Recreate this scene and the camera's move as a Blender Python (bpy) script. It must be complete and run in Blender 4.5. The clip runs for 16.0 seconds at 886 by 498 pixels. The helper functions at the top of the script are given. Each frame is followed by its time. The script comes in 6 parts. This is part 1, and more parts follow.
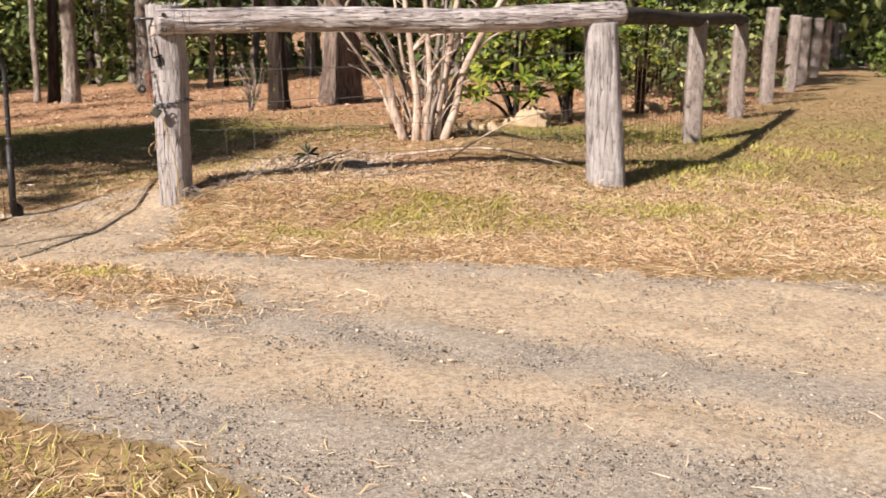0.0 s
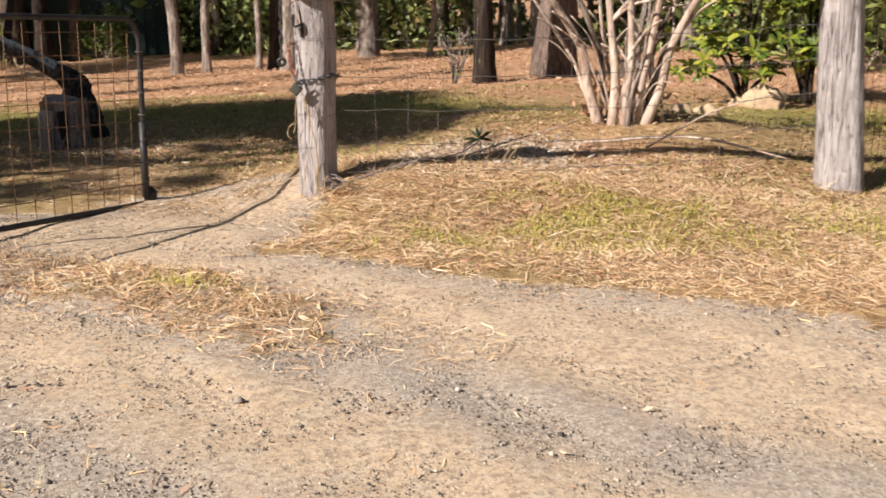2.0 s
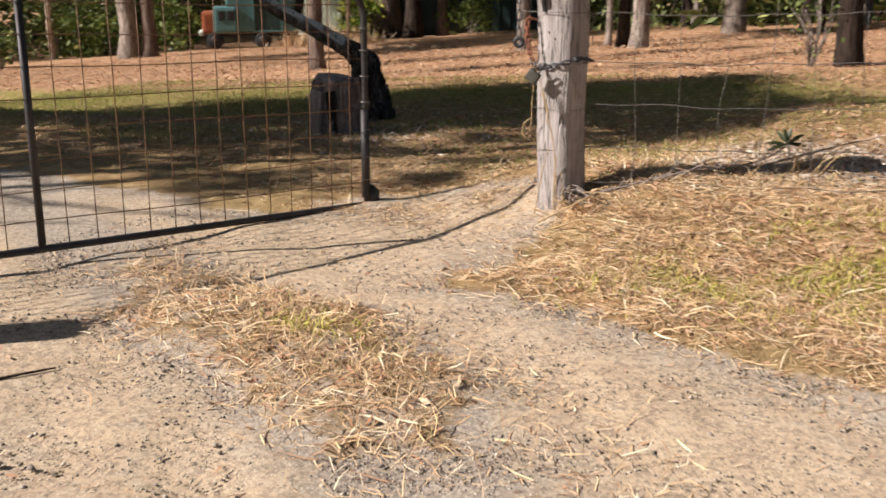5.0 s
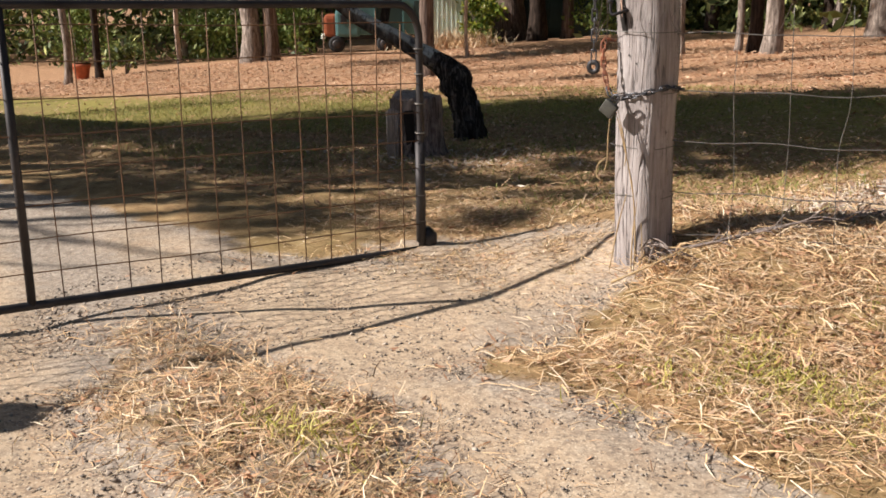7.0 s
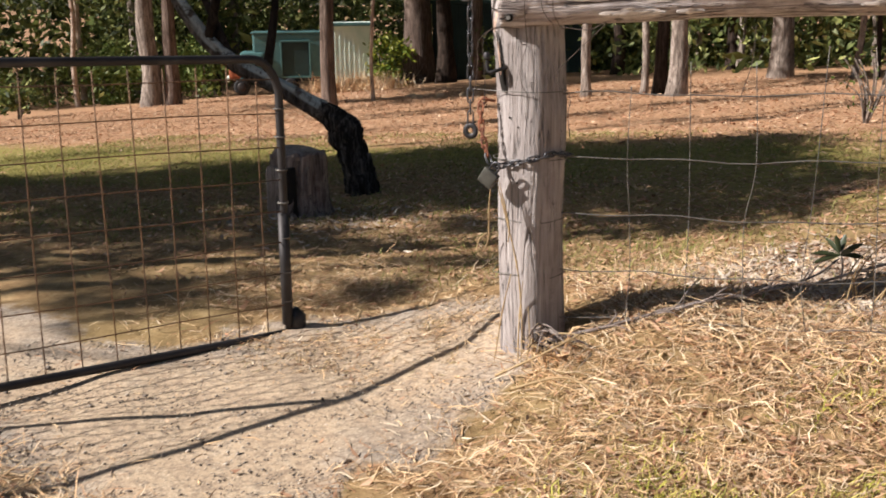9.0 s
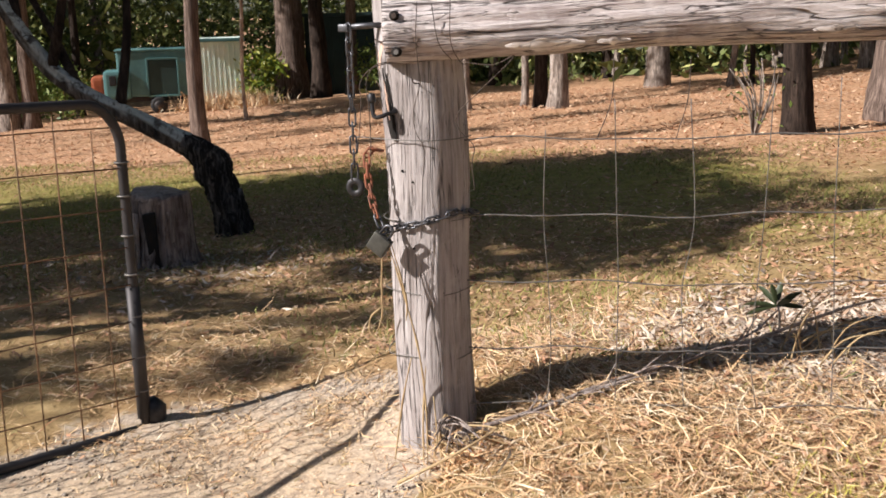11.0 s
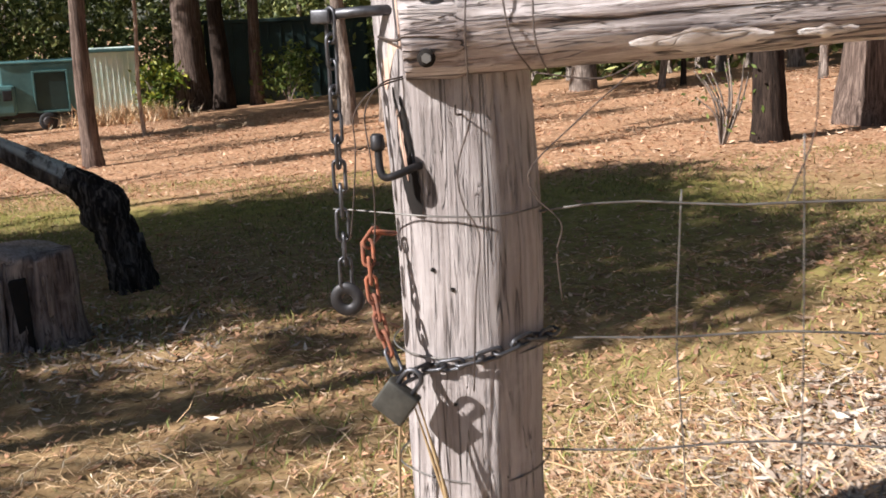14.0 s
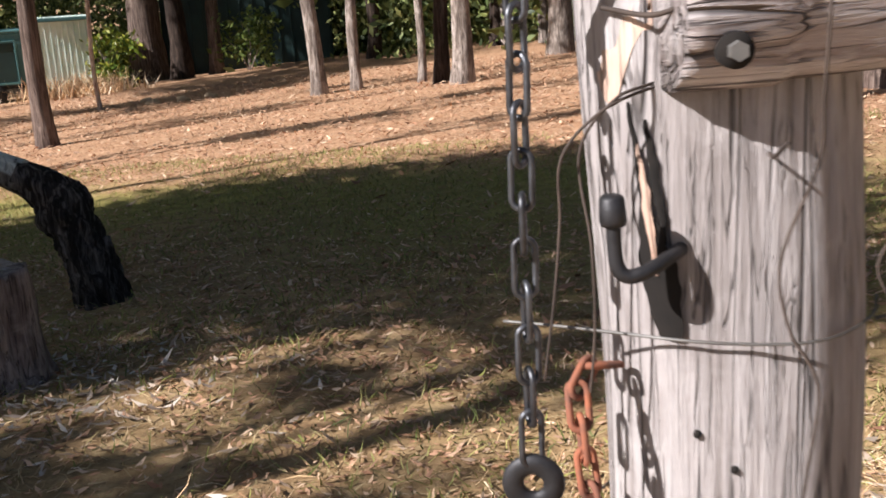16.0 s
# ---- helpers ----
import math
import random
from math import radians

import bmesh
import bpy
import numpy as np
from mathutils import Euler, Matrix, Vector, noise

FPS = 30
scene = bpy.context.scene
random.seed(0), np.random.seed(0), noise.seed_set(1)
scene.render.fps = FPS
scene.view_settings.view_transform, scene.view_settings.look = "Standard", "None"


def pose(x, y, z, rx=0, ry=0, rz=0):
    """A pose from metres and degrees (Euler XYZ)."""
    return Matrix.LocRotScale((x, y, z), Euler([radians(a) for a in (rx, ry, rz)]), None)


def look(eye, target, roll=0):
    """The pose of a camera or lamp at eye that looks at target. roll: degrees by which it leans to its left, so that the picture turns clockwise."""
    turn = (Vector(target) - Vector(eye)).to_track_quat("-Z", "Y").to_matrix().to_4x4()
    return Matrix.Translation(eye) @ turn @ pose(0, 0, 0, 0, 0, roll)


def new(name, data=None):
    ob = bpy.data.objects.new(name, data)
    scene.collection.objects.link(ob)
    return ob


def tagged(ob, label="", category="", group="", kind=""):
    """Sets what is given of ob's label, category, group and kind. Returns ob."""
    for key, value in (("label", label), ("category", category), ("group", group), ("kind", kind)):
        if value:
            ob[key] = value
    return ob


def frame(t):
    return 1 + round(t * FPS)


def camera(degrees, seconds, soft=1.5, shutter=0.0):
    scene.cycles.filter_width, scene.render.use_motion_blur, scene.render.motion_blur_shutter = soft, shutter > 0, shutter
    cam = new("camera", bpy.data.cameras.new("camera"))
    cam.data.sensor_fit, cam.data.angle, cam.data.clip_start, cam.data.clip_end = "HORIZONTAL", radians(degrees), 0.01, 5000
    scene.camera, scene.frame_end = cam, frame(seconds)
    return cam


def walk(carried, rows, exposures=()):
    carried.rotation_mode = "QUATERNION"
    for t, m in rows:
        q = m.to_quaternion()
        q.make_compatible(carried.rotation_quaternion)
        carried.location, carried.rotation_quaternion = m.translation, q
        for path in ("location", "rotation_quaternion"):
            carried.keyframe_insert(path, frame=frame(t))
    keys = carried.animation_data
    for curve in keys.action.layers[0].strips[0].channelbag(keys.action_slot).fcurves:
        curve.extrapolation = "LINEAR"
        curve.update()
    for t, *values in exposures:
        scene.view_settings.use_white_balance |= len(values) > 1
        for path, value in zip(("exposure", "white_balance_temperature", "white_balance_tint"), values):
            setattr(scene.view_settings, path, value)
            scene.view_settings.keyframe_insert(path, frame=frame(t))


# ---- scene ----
cam = camera(45.3, 16.0, soft=1.7, shutter=0.4)
PATH = [
    (0, (0.029, 0.194, 1.162), (0.062, 2.151, 0.751), 0.8),
    (0.5, (0.191, 0.387, 1.166), (0.105, 2.339, 0.741), 0.4),
    (1, (0.301, 0.740, 1.165), (0.088, 2.679, 0.720), 0.3),
    (1.5, (0.332, 1.015, 1.171), (0.018, 2.934, 0.702), 0.4),
    (2, (0.338, 1.287, 1.151), (-0.064, 3.188, 0.677), 0.9),
    (2.5, (0.443, 1.458, 1.138), (-0.068, 3.333, 0.665), 1.0),
    (3, (0.519, 1.652, 1.156), (-0.099, 3.493, 0.676), 1.4),
    (3.5, (0.525, 1.919, 1.117), (-0.203, 3.718, 0.633), 1.3),
    (4, (0.526, 2.188, 1.123), (-0.323, 3.925, 0.612), 1.0),
    (4.5, (0.514, 2.389, 1.122), (-0.423, 4.077, 0.599), 0.3),
    (5, (0.505, 2.623, 1.100), (-0.531, 4.251, 0.577), -0.0),
    (5.2, (0.474, 2.800, 1.086), (-0.618, 4.391, 0.559), -0.3),
    (7.3, (0.307, 3.427, 1.139), (-0.928, 4.912, 0.62), -0.6),
    (7.5, (0.282, 3.481, 1.133), (-0.946, 4.975, 0.622), -0.4),
    (8, (0.25, 3.707, 1.144), (-0.974, 5.207, 0.641), -0.6),
    (8.5, (0.185, 3.777, 1.16), (-0.977, 5.331, 0.678), -0.9),
    (9, (0.163, 3.882, 1.166), (-0.958, 5.475, 0.712), -0.6),
    (9.5, (0.08, 3.981, 1.192), (-0.98, 5.617, 0.747), -0.9),
    (10, (-0.001, 4.089, 1.191), (-1.008, 5.763, 0.762), -0.9),
    (10.2, (-0.022, 4.128, 1.203), (-1.011, 5.812, 0.771), -1.1),
    (12.3, (-0.539, 4.767, 1.22), (-1.382, 6.53, 0.796), -2.3),
    (12.5, (-0.588, 4.8, 1.212), (-1.411, 6.574, 0.792), -2.6),
    (13, (-0.705, 4.972, 1.195), (-1.506, 6.755, 0.773), -2.8),
    (13.5, (-0.82, 5.148, 1.184), (-1.608, 6.936, 0.759), -2.4),
    (14, (-0.953, 5.34, 1.176), (-1.731, 7.13, 0.74), -2.4),
    (14.5, (-1.106, 5.514, 1.171), (-1.869, 7.307, 0.72), -2.6),
    (15, (-1.238, 5.632, 1.194), (-1.977, 7.431, 0.728), -2.6),
    (15.5, (-1.35, 5.748, 1.182), (-2.067, 7.554, 0.708), -2.7),
    (16, (-1.458, 5.91, 1.178), (-2.165, 7.712, 0.672), -3.3),
]
walk(cam, [(t, look(eye, target, roll)) for t, eye, target, roll in PATH],
     exposures=((0.0, 0.80, 6500, 10), (3.0, 0.79, 6500, 10), (4.5, 0.72, 6480, 10), (8.5, 0.73, 6400, 10), (10.0, 0.80, 6300, 10), (12.5, 0.95, 6150, 10), (14.5, 0.98, 6050, 10), (16.0, 1.0, 5950, 10)))

# ---- light ----
SUN = Vector((-0.96, -1.06, 1.0)).normalized()
world = bpy.data.worlds.new("sky")
scene.world = world
world.use_nodes = True
wn = world.node_tree
sky = wn.nodes.new("ShaderNodeTexSky")
sky.sky_type = "NISHITA"
sky.sun_disc = False
sky.sun_elevation = math.asin(SUN.z)
sky.sun_rotation = math.atan2(SUN.x, SUN.y)
wn.links.new(sky.outputs[0], wn.nodes["Background"].inputs[0])
wn.nodes["Background"].inputs[1].default_value = 0.034
sun_data = bpy.data.lights.new("sun", "SUN")
sun_data.energy, sun_data.angle, sun_data.color = 5.0, radians(0.53), (1.0, 0.935, 0.86)
sun = new("sun", sun_data)
sun.matrix_world = look(SUN * 30, (0, 0, 0))


# ---- materials ----
def lin(r, g, b):
    return tuple((c / 12.92 if c <= 0.04045 else ((c + 0.055) / 1.055) ** 2.4) for c in (r / 255, g / 255, b / 255)) + (1,)


class Nodes:
    """A small builder for node materials."""

    def __init__(self, name):
        self.m = bpy.data.materials.new(name)
        self.m.use_nodes = True
        self.t = self.m.node_tree
        self.p = self.t.nodes["Principled BSDF"]
        self.coord = self.t.nodes.new("ShaderNodeTexCoord")

    def link(self, a, b):
        self.t.links.new(a, b)

    def value(self, socket, v):
        if hasattr(v, "links"):
            self.link(v, socket)
        else:
            socket.default_value = v

    def space(self, scale=(1, 1, 1), source="Object"):
        n = self.t.nodes.new("ShaderNodeMapping")
        n.inputs["Scale"].default_value = scale
        self.link(self.coord.outputs[source], n.inputs[0])
        return n.outputs[0]

    def noise(self, vec, scale, detail=4, rough=0.55, distort=0.0):
        n = self.t.nodes.new("ShaderNodeTexNoise")
        self.link(vec, n.inputs["Vector"])
        for key, v in (("Scale", scale), ("Detail", detail), ("Roughness", rough), ("Distortion", distort)):
            n.inputs[key].default_value = v
        return n.outputs[0]

    def cells(self, vec, scale, out="Color", feature="F1"):
        n = self.t.nodes.new("ShaderNodeTexVoronoi")
        n.feature = feature
        self.link(vec, n.inputs["Vector"])
        n.inputs["Scale"].default_value = scale
        return n.outputs[out]

    def ramp(self, fac, *stops):
        n = self.t.nodes.new("ShaderNodeValToRGB")
        self.link(fac, n.inputs[0])
        el = n.color_ramp.elements
        while len(el) < len(stops):
            el.new(0.5)
        for e, (pos, col) in zip(el, stops):
            e.position = pos
            e.color = col if isinstance(col, tuple) else (col, col, col, 1)
        return n.outputs[0]

    def mix(self, fac, a, b, mode="MIX"):
        n = self.t.nodes.new("ShaderNodeMix")
        n.data_type, n.blend_type = "RGBA", mode
        self.value(n.inputs[0], fac)
        self.value(n.inputs[6], a)
        self.value(n.inputs[7], b)
        return n.outputs[2]

    def math(self, op, a, b=0.0, clamp=False):
        n = self.t.nodes.new("ShaderNodeMath")
        n.operation, n.use_clamp = op, clamp
        self.value(n.inputs[0], a)
        self.value(n.inputs[1], b)
        return n.outputs[0]

    def island(self):
        return self.t.nodes.new("ShaderNodeNewGeometry").outputs["Random Per Island"]

    def each(self):
        return self.t.nodes.new("ShaderNodeObjectInfo").outputs["Random"]

    def attribute(self, name):
        n = self.t.nodes.new("ShaderNodeAttribute")
        n.attribute_name = name
        s = self.t.nodes.new("ShaderNodeSeparateColor")
        self.link(n.outputs["Color"], s.inputs[0])
        return s.outputs

    def bump(self, height, strength=0.4, distance=0.01):
        n = self.t.nodes.new("ShaderNodeBump")
        n.inputs["Strength"].default_value, n.inputs["Distance"].default_value = strength, distance
        self.link(height, n.inputs["Height"])
        self.link(n.outputs[0], self.p.inputs["Normal"])

    def done(self, colour, rough=0.8, metal=0.0, spec=0.3):
        self.value(self.p.inputs["Base Color"], colour)
        self.value(self.p.inputs["Roughness"], rough)
        self.p.inputs["Metallic"].default_value = metal
        self.p.inputs["Specular IOR Level"].default_value = spec
        return self.m


def timber(name, pale, mid, dark, along=(26, 26, 1.6), bump=0.6):
    """Weathered grey timber, its grain along z of the thing, with checks, knots and stains."""
    n = Nodes(name)
    v = n.space(along)
    grain = n.noise(v, 2.2, 7, 0.65, 0.6)
    fine = n.noise(v, 7.0, 5, 0.7, 0.3)
    stain = n.noise(n.space((1, 1, 1)), 4.0, 5, 0.6, 0.3)
    blotch = n.noise(n.space((1, 1, 1)), 13.0, 5, 0.65, 0.4)
    wide = n.noise(n.space((1, 1, 1)), 6.0, 3, 0.5)
    col = n.ramp(grain, (0.26, dark), (0.42, mid), (0.66, pale))
    col = n.mix(n.ramp(stain, (0.45, 0.0), (0.75, 0.5)), col, tuple(0.66 * c for c in mid[:3]) + (1,))
    col = n.mix(n.ramp(blotch, (0.50, 0.0), (0.68, 0.55)), col, pale)
    col = n.mix(n.ramp(fine, (0.30, 0.5), (0.44, 0.0)), col, tuple(0.6 * c for c in dark[:3]) + (1,))
    deep = tuple(0.12 * c for c in mid[:3]) + (1,)
    split = None
    for times, at, half, seldom in ((0.75, 0.482, 0.016, 0.40), (2.2, 0.50, 0.020, 0.47), (3.6, 0.47, 0.020, 0.50)):
        check = n.noise(n.space(tuple(c * times for c in along)), 1.1, 3, 0.5, 0.5)
        line = n.ramp(check, (at - half, 0.0), (at, 1.0), (at + half, 0.0))
        line = n.math("MULTIPLY", line, n.ramp(wide, (seldom, 0.0), (seldom + 0.12, 1.0)) if times != 2.2 else n.ramp(wide, (1 - seldom - 0.12, 1.0), (1 - seldom, 0.0)))
        split = line if split is None else n.math("MAXIMUM", split, line)
    col = n.mix(n.math("MULTIPLY", split, 0.85), col, deep)
    h = n.math("SUBTRACT", n.math("ADD", grain, n.math("MULTIPLY", fine, 0.5)), n.math("MULTIPLY", split, 1.6))
    n.bump(h, bump, 0.012)
    return n.done(col, 0.85, 0, 0.2)


def bark(name, pale, mid, dark, along=(9, 9, 2.2), bump=0.8, moss=None):
    n = Nodes(name)
    g = n.noise(n.space(along), 2.0, 7, 0.62, 0.8)
    s = n.noise(n.space((1, 1, 1)), 1.4, 5, 0.6)
    col = n.ramp(g, (0.3, dark), (0.48, mid), (0.68, pale))
    col = n.mix(n.ramp(s, (0.4, 0.0), (0.7, 0.6)), col, dark)
    if moss:
        up = n.t.nodes.new("ShaderNodeSeparateXYZ")
        n.link(n.t.nodes.new("ShaderNodeNewGeometry").outputs["Normal"], up.inputs[0])
        spots = n.math("MULTIPLY", n.ramp(n.noise(n.space((1, 1, 1)), 9, 4, 0.6), (0.40, 0.0), (0.48, 0.95)), n.ramp(up.outputs[2], (0.05, 0.0), (0.45, 1.0)))
        col = n.mix(spots, col, moss)
    streak = n.noise(n.space(tuple(c * 2.4 for c in along)), 2.0, 5, 0.7, 0.5)
    col = n.mix(n.ramp(streak, (0.34, 0.7), (0.48, 0.0)), col, tuple(0.5 * c for c in dark[:3]) + (1,))
    n.bump(n.math("ADD", g, n.math("MULTIPLY", streak, 0.5)), bump, 0.03)
    return n.done(col, 0.9, 0, 0.15)


def plain(name, colour, other, scale=8.0, rough=0.6, metal=0.0, bump=0.15, spec=0.4):
    n = Nodes(name)
    f = n.noise(n.space((1, 1, 1)), scale, 5, 0.6)
    fine = n.noise(n.space((1, 1, 1)), scale * 9, 3, 0.6)
    col = n.mix(n.ramp(f, (0.35, 0.0), (0.7, 1.0)), colour, other)
    n.bump(fine, bump, 0.002)
    return n.done(col, rough, metal, spec)


def strands(name, *cols, rough=0.7, through_light=0.0):
    """Blades, straws and leaves: each one has its own tone."""
    n = Nodes(name)
    steps = [(i / max(1, len(cols) - 1), c) for i, c in enumerate(cols)]
    col = n.ramp(n.island(), *steps)
    if through_light:
        d = n.t.nodes.new("ShaderNodeBsdfTranslucent")
        n.value(d.inputs[0], col)
        m = n.t.nodes.new("ShaderNodeMixShader")
        m.inputs[0].default_value = through_light
        n.link(n.p.outputs[0], m.inputs[1])
        n.link(d.outputs[0], m.inputs[2])
        n.link(m.outputs[0], n.t.nodes["Material Output"].inputs[0])
    return n.done(col, rough, 0, 0.25)


def ground_material():
    n = Nodes("earth")
    v = n.space((1, 1, 1))
    road, green, litter = n.attribute("cover")[0:3]
    grey = n.attribute("gravel")[0]
    big = n.noise(v, 1.3, 5, 0.6)
    mid = n.noise(v, 9, 6, 0.65)
    fine = n.noise(v, 70, 4, 0.7)
    grit = n.cells(v, 95)
    gritd = n.cells(v, 95, "Distance")
    # packed decomposed granite with loose grey gravel
    tan = n.ramp(mid, (0.3, lin(178, 154, 130)), (0.55, lin(194, 170, 143)), (0.75, lin(204, 183, 158)))
    stone = n.mix(n.ramp(grit, (0.2, 0.0), (0.9, 1.0)), lin(138, 129, 121), lin(180, 167, 154))
    edge = n.math("ADD", grey, n.math("MULTIPLY", n.math("SUBTRACT", mid, 0.5), 1.1))
    dirt = n.mix(n.ramp(edge, (0.3, 0.0), (0.85, 0.85)), tan, stone)
    speck = n.noise(v, 150, 2, 0.5)
    mott = n.noise(v, 32, 4, 0.7)
    dirt = n.mix(n.ramp(mott, (0.38, 0.62), (0.54, 0.0)), dirt, lin(128, 111, 97))
    dirt = n.mix(n.ramp(fine, (0.55, 0.0), (0.64, 0.75)), dirt, lin(102, 92, 84))
    dirt = n.mix(n.ramp(speck, (0.60, 0.0), (0.68, 0.7)), dirt, lin(226, 208, 182))
    # dry turf
    turf = n.ramp(mid, (0.28, lin(112, 86, 62)), (0.5, lin(162, 132, 96)), (0.72, lin(194, 166, 126)))
    grass = n.ramp(mid, (0.3, lin(108, 104, 50)), (0.7, lin(164, 156, 84)))
    gedge = n.math("ADD", green, n.math("MULTIPLY", n.math("SUBTRACT", mid, 0.5), 0.9))
    turf = n.mix(n.ramp(gedge, (0.35, 0.0), (0.7, 0.85)), turf, grass)
    turf = n.mix(n.ramp(n.noise(v, 0.6, 4, 0.6, 0.5), (0.42, 0.0), (0.62, 0.55)), turf, lin(134, 118, 78))
    leaf = n.ramp(n.cells(v, 38), (0.1, lin(130, 94, 70)), (0.5, lin(182, 138, 106)), (0.9, lin(206, 168, 136)))
    ledge = n.math("ADD", litter, n.math("MULTIPLY", n.math("SUBTRACT", big, 0.5), 0.8))
    turf = n.mix(n.ramp(ledge, (0.35, 0.0), (0.75, 0.85)), turf, leaf)
    turf = n.mix(n.ramp(fine, (0.3, 0.35), (0.55, 0.0)), turf, lin(74, 54, 36))
    redge = n.math("ADD", road, n.math("MULTIPLY", n.math("SUBTRACT", mid, 0.5), 0.8))
    col = n.mix(n.ramp(redge, (0.42, 0.0), (0.58, 1.0)), turf, dirt)
    h = n.math("ADD", n.math("MULTIPLY", mid, 0.9), n.math("ADD", n.math("MULTIPLY", fine, 0.45), n.math("MULTIPLY", gritd, -0.12)))
    n.bump(h, 0.5, 0.010)
    return n.done(col, 0.95, 0, 0.15)


M_GROUND = ground_material()
M_POST = timber("grey_timber", lin(186, 177, 175), lin(156, 146, 143), lin(114, 103, 98), (22, 22, 1.1), 0.7)
M_BEAM = timber("grey_log", lin(230, 220, 218), lin(172, 157, 153), lin(88, 71, 65), (1.5, 22, 22), 1.0)
M_RAIL = timber("dark_log", lin(96, 84, 78), lin(68, 58, 54), lin(40, 34, 32), (3.0, 30, 30))
M_FRESH = timber("bare_wood", lin(212, 186, 170), lin(198, 162, 142), lin(166, 128, 108), (15, 15, 1.0), 0.4)
M_FLAKE = timber("pale_flake", lin(228, 218, 212), lin(206, 194, 188), lin(160, 146, 138), (3, 26, 26), 0.5)
M_SPLIT = timber("split_timber", lin(176, 164, 158), lin(142, 126, 118), lin(88, 72, 64))
M_STUMP = timber("stump_wood", lin(158, 142, 134), lin(108, 94, 88), lin(46, 39, 36), (16, 16, 1.4))
# Near-black brown: the shade inside holes and gaps, put into the colour.
M_HOLE_SHADE = plain("hole_shade", lin(30, 24, 20), lin(18, 14, 12), 20, 0.95)
M_STEEL = plain("dark_steel_tube", lin(70, 67, 68), lin(46, 42, 42), 6, 0.55, 0.5)
M_OLDWIRE = plain("dark_old_wire", lin(92, 78, 70), lin(58, 50, 46), 20, 0.7, 0.3)
M_WIRE = plain("dull_wire", lin(132, 128, 124), lin(92, 86, 82), 14, 0.55, 0.6)
M_MESH = plain("rusty_mesh_wire", lin(122, 90, 64), lin(78, 62, 52), 9, 0.7, 0.3)
M_CHAIN = plain("worn_chain", lin(104, 104, 108), lin(70, 68, 70), 40, 0.45, 0.85)
M_RUST = plain("rust", lin(164, 100, 72), lin(92, 74, 68), 38, 0.85, 0.2)
M_BRASS = plain("tarnished_brass", lin(86, 84, 78), lin(58, 56, 52), 30, 0.6, 0.5)
M_IRON = plain("dark_iron", lin(66, 64, 66), lin(44, 42, 42), 30, 0.5, 0.6)
M_GUM = bark("gum_bark", lin(196, 182, 172), lin(142, 128, 118), lin(76, 66, 60), (10, 10, 1.8), 1.0)
M_CHAR = bark("charred_bark", lin(132, 122, 116), lin(52, 46, 43), lin(16, 14, 13), (14, 14, 1.8), 1.0)
M_DARKBARK = bark("ironbark", lin(82, 68, 60), lin(54, 44, 38), lin(28, 22, 20), (12, 12, 1.6))
M_STRINGY = bark("stringybark", lin(158, 138, 126), lin(112, 95, 86), lin(54, 44, 40), (16, 16, 0.9), 1.0)
M_LICHEN = bark("lichen_bark", lin(146, 136, 128), lin(96, 86, 80), lin(44, 38, 35), (9, 9, 2), 0.9, lin(200, 200, 192))
M_PALE = bark("pale_smooth_bark", lin(222, 206, 190), lin(190, 168, 152), lin(122, 98, 84), (6, 6, 1.5), 0.5)
M_STRAW = strands("straw", lin(192, 146, 106), lin(236, 206, 164), lin(214, 175, 130), lin(250, 232, 202), lin(158, 114, 82), lin(228, 192, 148), lin(122, 88, 64))
M_TURF = strands("dead_turf", lin(120, 94, 68), lin(168, 140, 102), lin(146, 118, 84), lin(182, 158, 120), lin(122, 112, 66))
M_BLADE = strands("green_blades", lin(150, 148, 60), lin(190, 182, 88), lin(214, 198, 120), lin(124, 126, 54), rough=0.5, through_light=0.2)
M_LAWN = strands("lawn_blades", lin(104, 112, 52), lin(146, 146, 76), lin(168, 160, 96), lin(84, 96, 44), lin(150, 130, 84), rough=0.55, through_light=0.15)
M_LITTER = strands("fallen_leaves", lin(152, 108, 80), lin(198, 156, 124), lin(120, 85, 65), lin(218, 188, 158), lin(178, 127, 97))
M_CHIPS = strands("mulch_chips", lin(196, 176, 156), lin(150, 122, 100), lin(218, 204, 188), lin(120, 92, 74))
M_LEAF = strands("gum_leaves", lin(84, 102, 46), lin(120, 134, 68), lin(66, 84, 38), lin(150, 158, 92), rough=0.45, through_light=0.3)
M_LEAF2 = strands("bright_leaves", lin(118, 128, 42), lin(78, 98, 36), lin(166, 164, 66), lin(48, 66, 28), lin(96, 112, 42), rough=0.4, through_light=0.2)
M_FAR = strands("far_leaves", lin(76, 88, 50), lin(130, 138, 78), lin(56, 66, 40), lin(98, 110, 62), lin(200, 201, 130), rough=0.5, through_light=0.25)
M_PEBBLE = strands("pebbles", lin(104, 97, 92), lin(160, 147, 134), lin(68, 62, 58), lin(204, 190, 174), lin(84, 78, 74), lin(178, 160, 140))
M_SEED = plain("dark_leaf", lin(44, 52, 34), lin(58, 66, 40), 20, 0.45)
M_STALK = plain("dry_stalk", lin(176, 152, 114), lin(140, 114, 82), 20, 0.8)
M_ROCK = plain("sandstone_rock", lin(198, 172, 140), lin(150, 124, 100), 5, 0.9, 0, 0.5)
M_POT = plain("terracotta", lin(186, 104, 72), lin(160, 84, 58), 12, 0.85)
M_SHED = plain("pale_green_sheet", lin(226, 236, 228), lin(204, 222, 212), 3, 0.6, 0.0)
M_SHEDTEAL = plain("teal_paint", lin(86, 124, 124), lin(68, 102, 104), 3, 0.5)
M_SHEDDARK = plain("dark_green_sheet", lin(40, 62, 60), lin(30, 48, 46), 2, 0.6)
